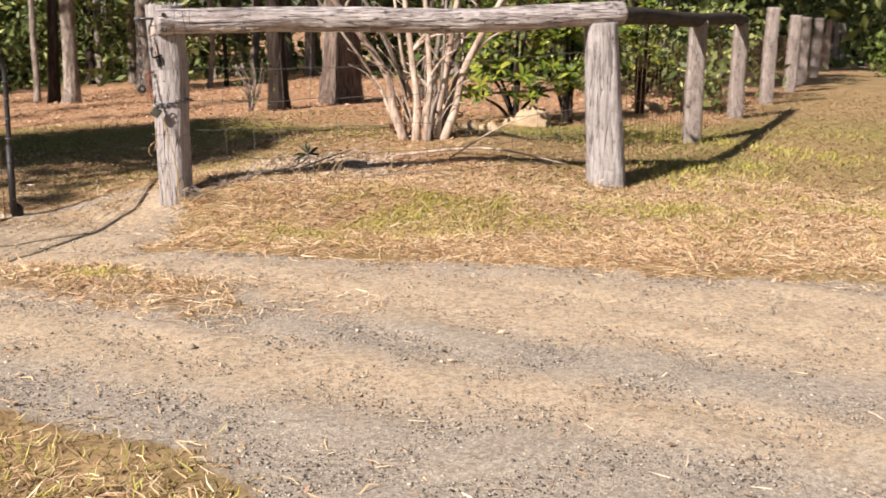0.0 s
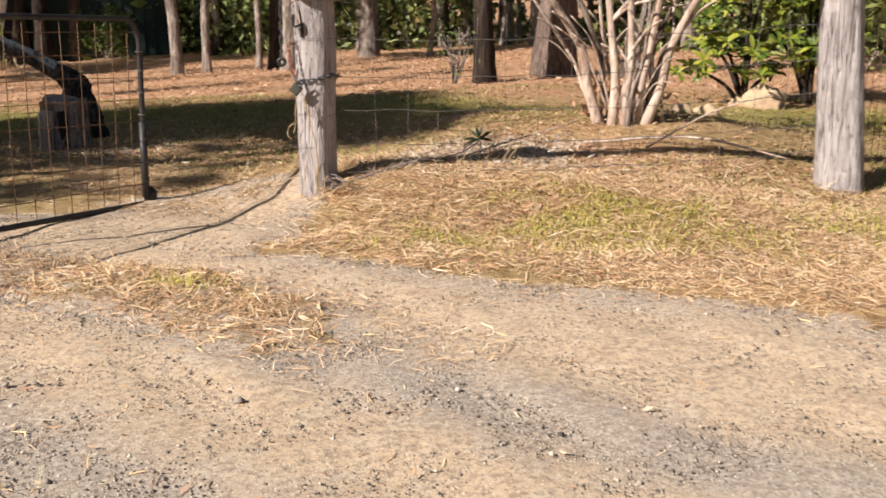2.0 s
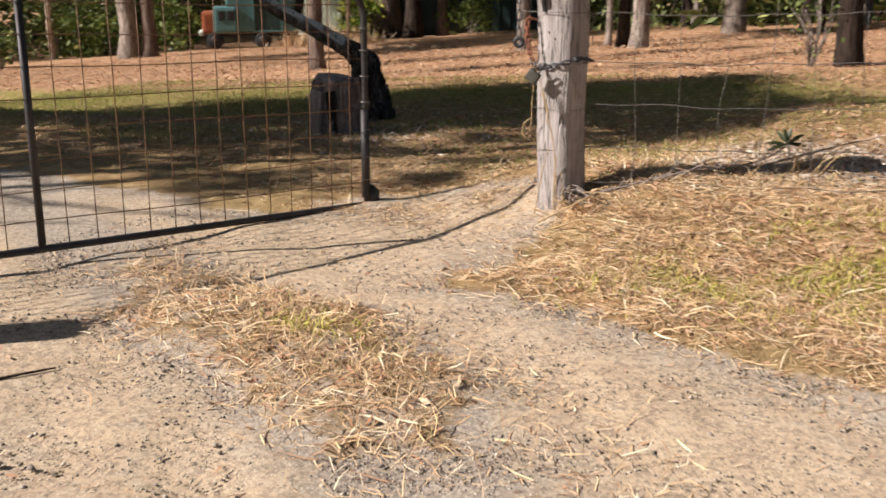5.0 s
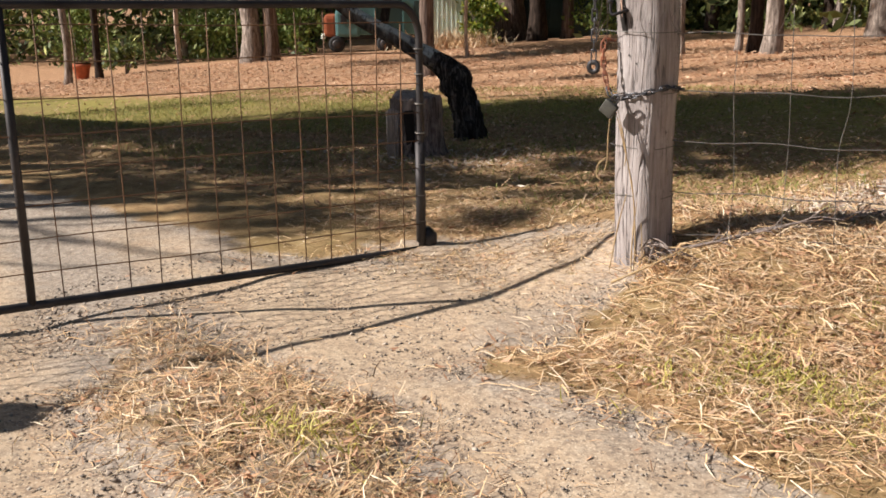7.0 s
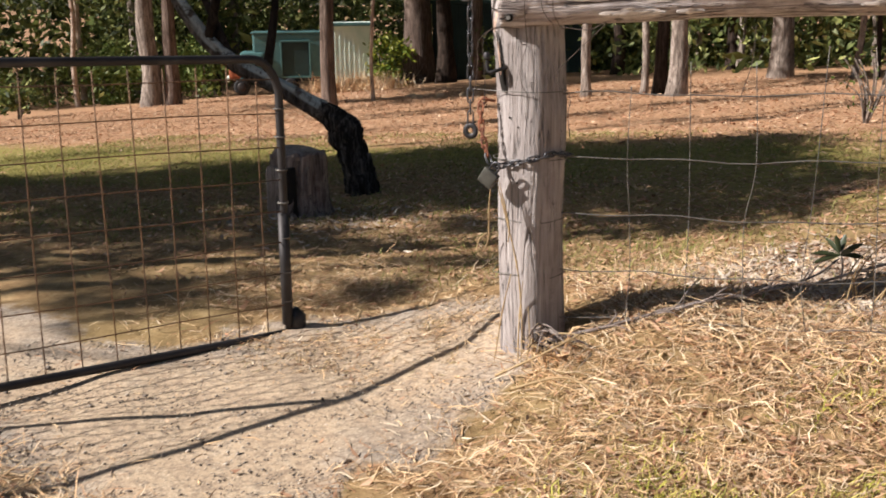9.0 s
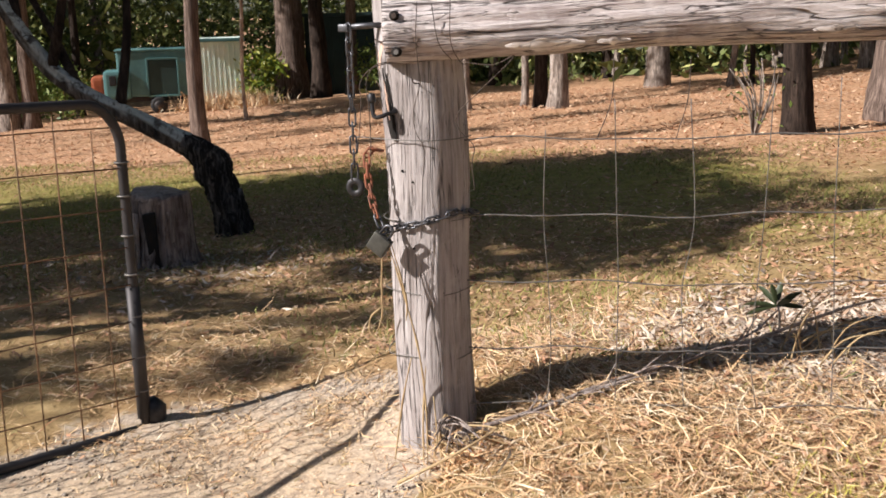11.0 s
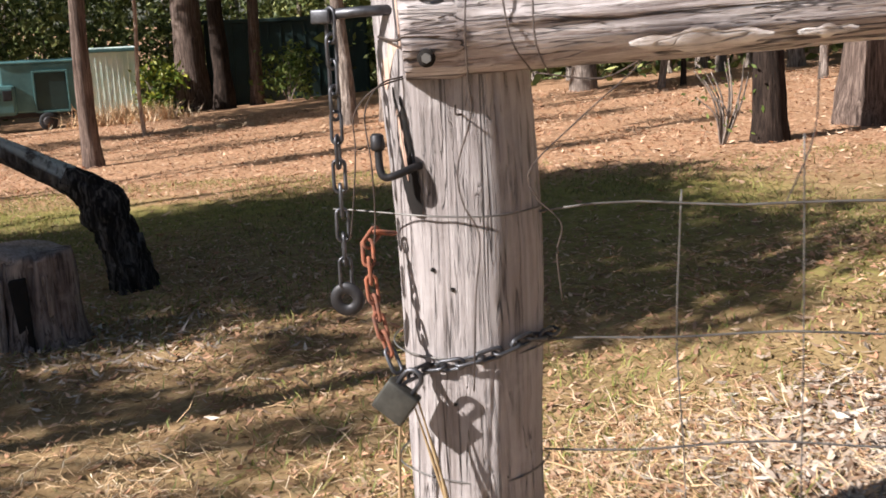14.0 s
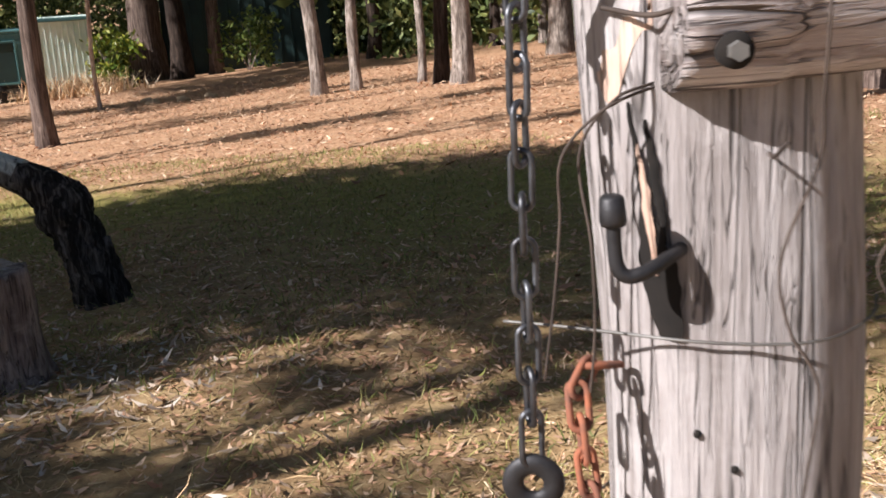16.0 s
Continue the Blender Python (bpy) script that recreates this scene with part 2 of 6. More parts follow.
M_ORANGE = plain("orange_paint", lin(158, 88, 58), lin(130, 70, 46), 5, 0.5)
M_TYRE = plain("tyre_rubber", lin(40, 40, 42), lin(28, 28, 30), 20, 0.8)


# ---- the lie of the land ----
def smooth(a, b, v):
    u = np.clip((v - a) / (b - a), 0, 1)
    return u * u * (3 - 2 * u)


def wave(x, y, s, k=0.0):
    """Cheap smooth variation between -1 and 1."""
    return (np.sin(x * s * 1.31 + 2.1 * np.sin(y * s * 0.83 + k) + k) + np.sin(y * s * 1.17 + 1.7 * np.sin(x * s * 0.71 + 2 * k) + 3 * k)) / 2


def land(x, y):
    bank = smooth(6.1, 7.05, y) * smooth(-1.9, -1.0, x) * (1 - smooth(9.5, 12, y)) * (1 - 0.75 * smooth(0.3, 1.5, x)) * (1 - smooth(2.0, 4.0, x))
    z = -0.03 + 0.14 * bank + 0.15 * np.exp(-(((x - 0.3) / 1.9) ** 2) - ((y - 9.3) / 1.1) ** 2)
    z = z + 0.035 * np.exp(-(((x + 1.3) / 0.7) ** 2) - ((y - 6.9) / 0.5) ** 2)
    z = z + 0.13 * np.exp(-(((x + 1.75) / 0.5) ** 2) - ((y - 7.3) / 0.42) ** 2)
    z = z - 0.068 * np.minimum(np.maximum(0, -x - 2.8), 22) * smooth(7, 10, y) + 0.12 * smooth(9, 14, y) * smooth(-4, -1, x)
    return z


def island(x, y):
    """The tuft of dry grass between the wheel tracks."""
    u, v = (x + 1.55) * 0.94 - (y - 4.96) * 0.34, (x + 1.55) * 0.34 + (y - 4.96) * 0.94
    return 1 - np.sqrt((u / 0.95) ** 2 + (v / 0.32) ** 2) + 0.22 * wave(x, y, 5.0, 1.0) + 0.10 * wave(x, y, 14.0, 3.0)


def road_cover(x, y):
    """Above 0 on the drive, below 0 on the verge."""
    upper = 5.52 - (y + 0.16 * np.maximum(x, -1.7)) + 0.07 * wave(x, y, 4.0) + 0.04 * wave(x, y, 13.0, 2)
    gateway = np.clip(0.85 + 0.5 * (x + 2.2), 0.42, 0.85) - np.abs((y - 5.72) * 0.98 + (x + 1.6) * 0.04) + 0.08 * wave(x, y, 4.0, 3)
    gateway = gateway - np.maximum(0, x + 1.85) * 2.2
    gap = 0.55 - np.sqrt(((x + 2.0) / 0.62) ** 2 + ((y - 6.4) / 0.72) ** 2) * 0.55 + 0.06 * wave(x, y, 5.0, 2)
    gateway = np.maximum(gateway, np.where(gap > -0.2, gap, -1))
    lower = (y + 0.6 * x) - 2.58 + 0.10 * wave(x, y, 3.6, 5) + 0.05 * wave(x, y, 11, 1)
    lower = lower + 2.4 * smooth(-0.55, 0.5, x) + 0.25 * wave(x, y, 0.9, 4)  * smooth(2.4, 1.6, y)
    r = np.minimum(np.maximum(upper, gateway), lower)
    return np.minimum(r, -island(x, y))


def fast_mesh(name, verts, quads):
    """A mesh from arrays of places and of quads."""
    me = bpy.data.meshes.new(name)
    me.vertices.add(len(verts))
    me.vertices.foreach_set("co", np.asarray(verts, np.float32).ravel())
    k = quads.shape[1]
    me.loops.add(quads.size)
    me.loops.foreach_set("vertex_index", np.asarray(quads, np.int32).ravel())
    me.polygons.add(len(quads))
    me.polygons.foreach_set("loop_start", np.arange(0, quads.size, k, dtype=np.int32))
    me.update(calc_edges=True)
    return me


def steps(near0, near1, d, far0, far1):
    """Even steps d between near0 and near1, growing steps out to far0 and far1."""
    mid = list(np.arange(near0, near1, d))
    up, s = [mid[-1]], d
    while up[-1] < far1:
        s *= 1.16
        up.append(up[-1] + s)
    down, s = [mid[0]], d
    while down[-1] > far0:
        s *= 1.16
        down.append(down[-1] - s)
    return np.array(down[:0:-1] + mid + up[1:])


def build_ground():
    xs, ys = steps(-4.5, 3.5, 0.042, -600, 600), steps(2.2, 10.0, 0.042, -400, 900)
    gx, gy = np.meshgrid(xs, ys)
    near = np.exp(-(np.maximum(0, np.abs(gx + 0.5) - 6) + np.maximum(0, np.abs(gy - 6.5) - 6)))
    r = road_cover(gx, gy)
    gz = land(gx, gy) + near * (0.008 * wave(gx, gy, 9) + 0.005 * wave(gx, gy, 31, 2) * (r < 0.05) + 0.012 * np.clip(-r * 6, 0, 1))
    gz = gz + 0.03 * np.clip(island(gx, gy), 0, 0.6)
    nx, ny = len(xs), len(ys)
    idx = np.arange(nx * ny).reshape(ny, nx)
    quads = np.stack([idx[:-1, :-1], idx[:-1, 1:], idx[1:, 1:], idx[1:, :-1]], -1).reshape(-1, 4)
    me = fast_mesh("ground", np.stack([gx, gy, gz], -1).reshape(-1, 3), quads)
    green = np.clip(0.5 - np.abs(gy - 0.22 * gx - 6.46 + 0.16 * wave(gx, gy, 2.1)) * 1.5, 0, 1) * smooth(-1.4, -0.7, gx) * (0.6 + 0.5 * wave(gx, gy, 4.0, 6)) + 0.4 * smooth(1.4, 2.6, gx) * smooth(5.6, 6.4, gy) * (0.35 + 0.5 * wave(gx, gy, 1.5, 7)) + (0.75 * smooth(8.0, 9.5, gy) + 0.45 * smooth(-2.5, -4.5, gx) * smooth(8.6, 9.6, gy)) * (1 - smooth(12.0, 14.0, gy)) * (0.65 + 0.5 * wave(gx, gy, 1.1, 4))
    litter = smooth(11.0, 13.5, gy) * 0.9 + 0.8 * np.exp(-(((gx - 0.6) / 2.0) ** 2) - ((gy - 7.9) / 0.7) ** 2)
    litter = litter * (1 - smooth(-0.2, 0.5, gx - 1.3 - 0.46 * (gy - 7.9)))
    track = gy + 0.42 * gx
    gravel = 0.75 * np.exp(-(((track - 4.15) / 0.28) ** 2)) + 0.8 * np.exp(-(((track - 2.9) / 0.42) ** 2)) + 0.55 * np.exp(-((r / 0.22) ** 2)) + 0.22 + 0.35 * smooth(3.9, 3.2, track) * smooth(-0.6, 0.6, gx)
    for key, chans in (("cover", (np.where(island(gx, gy) > -0.25, np.maximum(np.clip(r * 2.6 + 0.5, 0, 1), 0.53), np.clip(r * 2.6 + 0.5, 0, 1)), np.clip(green, 0, 1), np.clip(litter, 0, 1))), ("gravel", (np.clip(gravel, 0, 1),) * 3)):
        a = me.color_attributes.new(key, "FLOAT_COLOR", "POINT")
        a.data.foreach_set("color", np.stack([*chans, np.ones_like(gx)], -1).astype(np.float32).ravel())
    me.polygons.foreach_set("use_smooth", np.ones(len(quads), bool))
    me.materials.append(M_GROUND)
    return tagged(new("ground", me), "dry ground with a pale gravel drive and straw verge", "ground", kind="structure")


build_ground()


# ---- builders ----
def thing(name, place, label, category, group="", kind=""):
    ob = new(name)
    ob.location = place
    ob.empty_display_size = 0.1
    return tagged(ob, label, category, group, kind)


def link_mesh(name, me, material, parent=None, label="", rounded=True):
    if rounded:
        me.polygons.foreach_set("use_smooth", np.ones(len(me.polygons), bool))
    if material:
        me.materials.append(material)
    ob = new(name, me)
    if parent:
        ob.parent = parent
    if label:
        ob["label"] = label
    return ob


def part(name, bm, material, parent, label="", rounded=True):
    me = bpy.data.meshes.new(name)
    bmesh.ops.recalc_face_normals(bm, faces=bm.faces)
    bm.to_mesh(me)
    bm.free()
    return link_mesh(name, me, material, parent, label, rounded)


def tube(points, radii, seg=10, shape=None, bm=None, cap=True):
    """A tube along points; radii: one or one a point; shape(angle, s, i): a factor on the radius."""
    bm = bm or bmesh.new()
    pts = [Vector(p) for p in points]
    n = len(pts)
    radii = list(radii) if hasattr(radii, "__len__") else [radii] * n
    tang = [(pts[min(i + 1, n - 1)] - pts[max(i - 1, 0)]).normalized() for i in range(n)]
    side = tang[0].cross(Vector((0, 1, 0)) if abs(tang[0].y) < 0.9 else Vector((1, 0, 0))).normalized()
    rings = []
    for i in range(n):
        side = (side - tang[i] * side.dot(tang[i])).normalized()
        other = tang[i].cross(side)
        ring = []
        for j in range(seg):
            a = 2 * math.pi * j / seg
            r = radii[i] * (shape(a, i / max(1, n - 1), i) if shape else 1)
            ring.append(bm.verts.new(pts[i] + (side * math.cos(a) + other * math.sin(a)) * r))
        rings.append(ring)
    for r0, r1 in zip(rings, rings[1:]):
        for j in range(seg):
            bm.faces.new((r0[j], r0[(j + 1) % seg], r1[(j + 1) % seg], r1[j]))
    if cap:
        for ring in (rings[0], rings[-1]):
            c = bm.verts.new(sum((v.co for v in ring), Vector()) / seg)
            for j in range(seg):
                bm.faces.new((ring[j], ring[(j + 1) % seg], c))
    return bm


def spline(points, n):
    """A smooth row of n places through the given ones."""
    p = [Vector(q) for q in points]
    p = [2 * p[0] - p[1], *p, 2 * p[-1] - p[-2]]
    out = []
    for k in range(n):
        u = k / (n - 1) * (len(p) - 3)
        i = min(int(u), len(p) - 4)
        t = u - i
        a, b, c, d = p[i : i + 4]
        out.append(0.5 * ((2 * b) + (c - a) * t + (2 * a - 5 * b + 4 * c - d) * t * t + (3 * b - a - 3 * c + d) * t**3))
    return out


def block(size, bevel=0.0, bm=None, at=(0, 0, 0), turn=None):
    bm = bm or bmesh.new()
    made = bmesh.ops.create_cube(bm, size=1)["verts"]
    m = Matrix.Translation(at) @ (turn or Matrix()) @ Matrix.Diagonal((*size, 1))
    bmesh.ops.transform(bm, matrix=m, verts=made)
    if bevel:
        edges = list({e for v in made for e in v.link_edges})
        bmesh.ops.bevel(bm, geom=edges, offset=bevel, segments=2, affect="EDGES", profile=0.6)
    return bm


def ring_body(major, minor, seg=16, sub=8, stretch=0.0, m=None, bm=None):
    """A ring in the xz plane, drawn out along z by stretch: a chain link or a washer's edge."""
    bm = bm or bmesh.new()
    rows = []
    for i in range(seg):
        a = 2 * math.pi * i / seg
        cx, cz = math.cos(a) * major, math.sin(a) * major + (stretch if math.sin(a) > 0 else -stretch)
        out = Vector((math.cos(a), 0, math.sin(a)))
        row = []
        for j in range(sub):
            b = 2 * math.pi * j / sub
            v = Vector((cx, 0, cz)) + (out * math.cos(b) + Vector((0, 1, 0)) * math.sin(b)) * minor
            row.append(bm.verts.new(m @ v if m else v))
        rows.append(row)
    for i in range(seg):
        for j in range(sub):
            bm.faces.new((rows[i][j], rows[(i + 1) % seg][j], rows[(i + 1) % seg][(j + 1) % sub], rows[i][(j + 1) % sub]))
    return bm


def roughen(a, s, seed, k=1.0):
    return noise.noise(Vector((math.cos(a) * k + seed, math.sin(a) * k, s)))


def log_points(p0, p1, n, sag=0.0, wander=0.0, seed=0):
    p0, p1 = Vector(p0), Vector(p1)
    out = []
    for i in range(n):
        t = i / (n - 1)
        q = p0.lerp(p1, t)
        q.z += sag * math.sin(math.pi * t) + wander * noise.noise(Vector((t * 3, seed, 0)))
        q.y += wander * noise.noise(Vector((t * 3, seed, 7)))
        out.append(q)
    return out


# ---- the gateway: posts and head beam ----
POST = (-1.540, 6.807)


def settle(bm, ob):
    """Move a mesh that was built in world places under the thing ob."""
    bmesh.ops.translate(bm, vec=-ob.location, verts=bm.verts)
    return bm


def dip(a, centre, width):
    d = (a - centre + math.pi) % (2 * math.pi) - math.pi
    return math.exp(-((d / width) ** 2))


CHECKS = [(random.uniform(0, 6.28), random.uniform(0.0, 1.2), random.uniform(0.15, 0.6), random.uniform(0.012, 0.03), random.uniform(0.02, 0.07)) for _ in range(46)]


def build_gate_post():
    base = float(land(*POST))
    post = thing("gate_post", (*POST, base), "round weathered grey timber gate post with checks and a rotted slot", "post")
    top = 1.262 - base

    def shape(a, s, i):
        z = -0.15 + s * (top + 0.15)
        r = 1 + 0.05 * roughen(a, z * 0.9, 3, 1.2) + 0.02 * roughen(a, z * 3, 8, 4)
        for c, z0, ln, w, d in CHECKS:
            if z0 - 0.1 < z < z0 + ln + 0.1:
                f = min(1, max(0, (z - z0) / 0.12)) * min(1, max(0, (z0 + ln - z) / 0.12))
                r -= d * f * dip(a, c + 0.07 * math.sin(z * 9 + c), w)
        # the side away from the gateway was hewn flatter
        b = abs(a - 2.86)
        if b < 0.62:
            r *= 1 - 0.04 * (1 - b / 0.62) ** 0.8 * (1 - 0.4 * s)
        return r

    def lean(z):
        return -0.026 * max(0, z + base - 0.42)

    n = 200
    pts = [(0.004 * math.sin(i / 17) + lean(-0.15 + (top + 0.15) * i / (n - 1)), 0.004 * math.cos(i / 23), -0.15 + (top + 0.15) * i / (n - 1)) for i in range(n)]
    radii = [0.105 + 0.007 * smooth(0.35, 0.75, i / n) + 0.006 * math.exp(-((i / n) / 0.12)) for i in range(n)]
    shaft = part("shaft", tube(pts, radii, 200, shape), M_POST, post)
    def surface(a, z, proud):
        s = (z + 0.15) / (top + 0.15)
        r = radii[min(n - 1, int(s * (n - 1)))] * shape(a, s, 0) + proud
        return (lean(z) - math.cos(a) * r, -math.sin(a) * r, z)

    def streak(z0, z1, middle, width, mat, label, proud=0.001):
        """A long patch running up the shaft: the painted shade of a rotted slot, or torn wood."""
        bm = bmesh.new()
        rows = []
        for i, z in enumerate(np.linspace(z0, z1, 44)):
            t = i / 43
            w, c = width(t) * (1 + 0.22 * noise.noise(Vector((t * 13, z0 * 9, 0)))), middle(t) + 0.02 * noise.noise(Vector((t * 7, z0, 3)))
            rows.append([bm.verts.new(surface(c + w * f, z, proud + (0.0018 if abs(f) < 0.6 else 0))) for f in (-1, -0.5, 0, 0.5, 1)])
        for r0, r1 in zip(rows, rows[1:]):
            for j in range(4):
                bm.faces.new((r0[j], r0[j + 1], r1[j + 1], r1[j]))
        part("slot_streak", bm, mat, post, label)

    low, high = 0.853 - base + 0.04, 1.035 - base + 0.04
    # The slot is not cut: two dark sheets carry the shade of its hollow.
    streak(low, high, lambda t: 1.31 - 0.27 * t, lambda t: 0.012 + 0.105 * math.exp(-(((t - 0.28) / 0.26) ** 2)) + 0.035 * (1 - t), M_HOLE_SHADE, "dark patch painted as the shade in a rotted slot")
    streak(low + 0.075, high - 0.012, lambda t: 1.30 - 0.12 * t, lambda t: 0.010 + 0.028 * math.sin(math.pi * t), M_HOLE_SHADE, "narrow dark patch painted as the shade in a split")
    streak(low + 0.05, high - 0.03, lambda t: 1.24 - 0.11 * t, lambda t: 0.006 + 0.03 * math.sin(math.pi * t), M_FRESH, "pale torn sliver", 0.0035)
    # bare reddish wood where the head of the post was cut for the beam
    bm = bmesh.new()
    rows = []
    for z in np.linspace(1.10 - base, top, 20):
        row = []
        for a in np.linspace(0.15, 1.25, 16):
            s = (z + 0.15) / (top + 0.15)
            r = (radii[min(n - 1, int(s * (n - 1)))]) * shape(a, s, 0) + 0.0015 + 0.002 * noise.noise(Vector((a * 6, z * 12, 0)))
            row.append(bm.verts.new((lean(z) - math.cos(a) * r, -math.sin(a) * r, z - 0.03 * math.sin(a * 9) * (z < 1.07))))
        rows.append(row)
    for r0, r1 in zip(rows, rows[1:]):
        for j in range(15):
            bm.faces.new((r0[j], r0[j + 1], r1[j + 1], r1[j]))
    part("bare_cheek", bm, M_FRESH, post, "pinkish bare wood at the notch")
    # splinters on the worn top
    bm = bmesh.new()
    for _ in range(60):
        a, r = random.uniform(0, 6.28), 0.1 * math.sqrt(random.random())
        p = Vector((lean(top) + math.cos(a) * r, math.sin(a) * r, top - 0.01))
        tube([p, p + Vector((random.gauss(0, 0.003), random.gauss(0, 0.003), random.uniform(0.012, 0.03)))], [0.007, 0.002], 5, bm=bm)
    part("splintered_top", bm, M_POST, post)
    return post


def build_beam():
    p0, p1 = Vector((-1.590, 6.694, 1.160)), Vector((1.405, 7.930, 1.262))
    ln = (p1 - p0).length
    beam = thing("head_beam", p0, "weathered grey round log beam bolted across two gate posts", "beam")
    beam.rotation_euler = ((p1 - p0).to_track_quat("X", "Z")).to_euler()

    def shape(a, s, i):
        x = s * ln
        r = 1 + 0.07 * roughen(a, x * 1.2, 12, 1.0) + 0.06 * roughen(a, x * 5, 4, 2.5) + 0.045 * roughen(a, x * 1.6, 9, 7) + 0.03 * roughen(a, x * 4, 5, 15)
        r += 0.12 * math.exp(-(((x - 1.42) / 0.11) ** 2)) * max(0, math.sin(a + 0.3))
        r -= 0.10 * math.exp(-(((x - 0.55) / 0.25) ** 2)) * dip(a, 3.9, 0.5)
        r -= 0.05 * dip(a, 1.2 + 0.15 * math.sin(x * 4), 0.05) * (0.5 + 0.5 * math.sin(x * 3))
        r -= 0.06 * dip(a, 0.4 + 0.12 * math.sin(x * 3.1), 0.04) * (0.5 + 0.5 * math.sin(x * 2.2 + 1))
        return r

    n = 230
    pts = [(ln * i / (n - 1), 0.012 * math.sin(i / 40), 0.012 * math.sin(i / 31) - 0.010 * math.sin(math.pi * i / n)) for i in range(n)]
    radii = [0.074 + 0.010 * i / n + (0.004 if i < 6 else 0) for i in range(n)]
    part("log", tube(pts, radii, 72, shape), M_BEAM, beam)
    # lifted flakes of pale wood on the underside
    for x0, x1, w in ((0.30, 0.49, 0.017), (0.52, 0.60, 0.009), (1.02, 1.13, 0.010)):
        bm = bmesh.new()
        rows = []
        for t in np.linspace(0, 1, 16):
            ww = w * math.sin(math.pi * (0.05 + 0.9 * t)) * (1 + 0.3 * math.sin(17 * t))
            c = Vector((x0 + (x1 - x0) * t, -0.074 - 0.004 * math.sin(5 * t), -0.044 - 0.008 * t * (1 - t)))
            side = Vector((0, -0.5, 0.86))
            rows.append([bm.verts.new(c - side * ww), bm.verts.new(c + Vector((0, -0.004, -0.004))), bm.verts.new(c + side * ww)])
        for r0, r1 in zip(rows, rows[1:]):
            for j in range(2):
                bm.faces.new((r0[j], r0[j + 1], r1[j + 1], r1[j]))
        part("lifted_flake", bm, M_FLAKE, beam, "pale lifted flake of wood")
    for z, mat, lab in ((0.043, M_OLDWIRE, "rusty bolt head"), (-0.044, M_WIRE, "hexagonal bolt head in a dark recess")):
        bm = tube([(0.033, -0.063, z), (0.033, -0.085, z)], [0.0074, 0.0068], 6)
        bolt = part("bolt", bm, mat, beam, lab, rounded=False)
        # Near-black disc behind each head stands for the shade of a bolt recess.
        part("dark_disc", tube([(0.033, -0.066, z), (0.033, -0.0775, z)], 0.0122, 24), M_HOLE_SHADE, bolt)
    return beam


def build_right_post():
    x, y = 1.31, 7.86
    base = float(land(x, y))
    post = thing("gate_post", (x, y, base), "thick hewn grey timber strainer post at the fence corner", "post")

    def shape(a, s, i):
        sq = (abs(math.cos(a)) ** 3.2 + abs(math.sin(a)) ** 3.2) ** (-1 / 3.2)
        r = sq * (1 + 0.05 * roughen(a, s * 2, 21, 1.5) + 0.03 * roughen(a, s * 7, 2, 5))
        for c, d in ((1.0, 0.07), (1.9, 0.09), (2.4, 0.06), (0.4, 0.05)):
            r -= d * dip(a, c + 0.08 * math.sin(s * 9), 0.035)
        r += 0.05 * max(0, 0.25 - s) * 4 * max(0, math.sin(a))
        return r

    n = 90
    pts = [(0.045 - 0.10 * i / n, 0.0, -0.2 + (1.20 - base + 0.2) * i / (n - 1)) for i in range(n)]
    part("shaft", tube(pts, [0.140 - 0.026 * i / n for i in range(n)], 80, shape), M_POST, post)
    return post


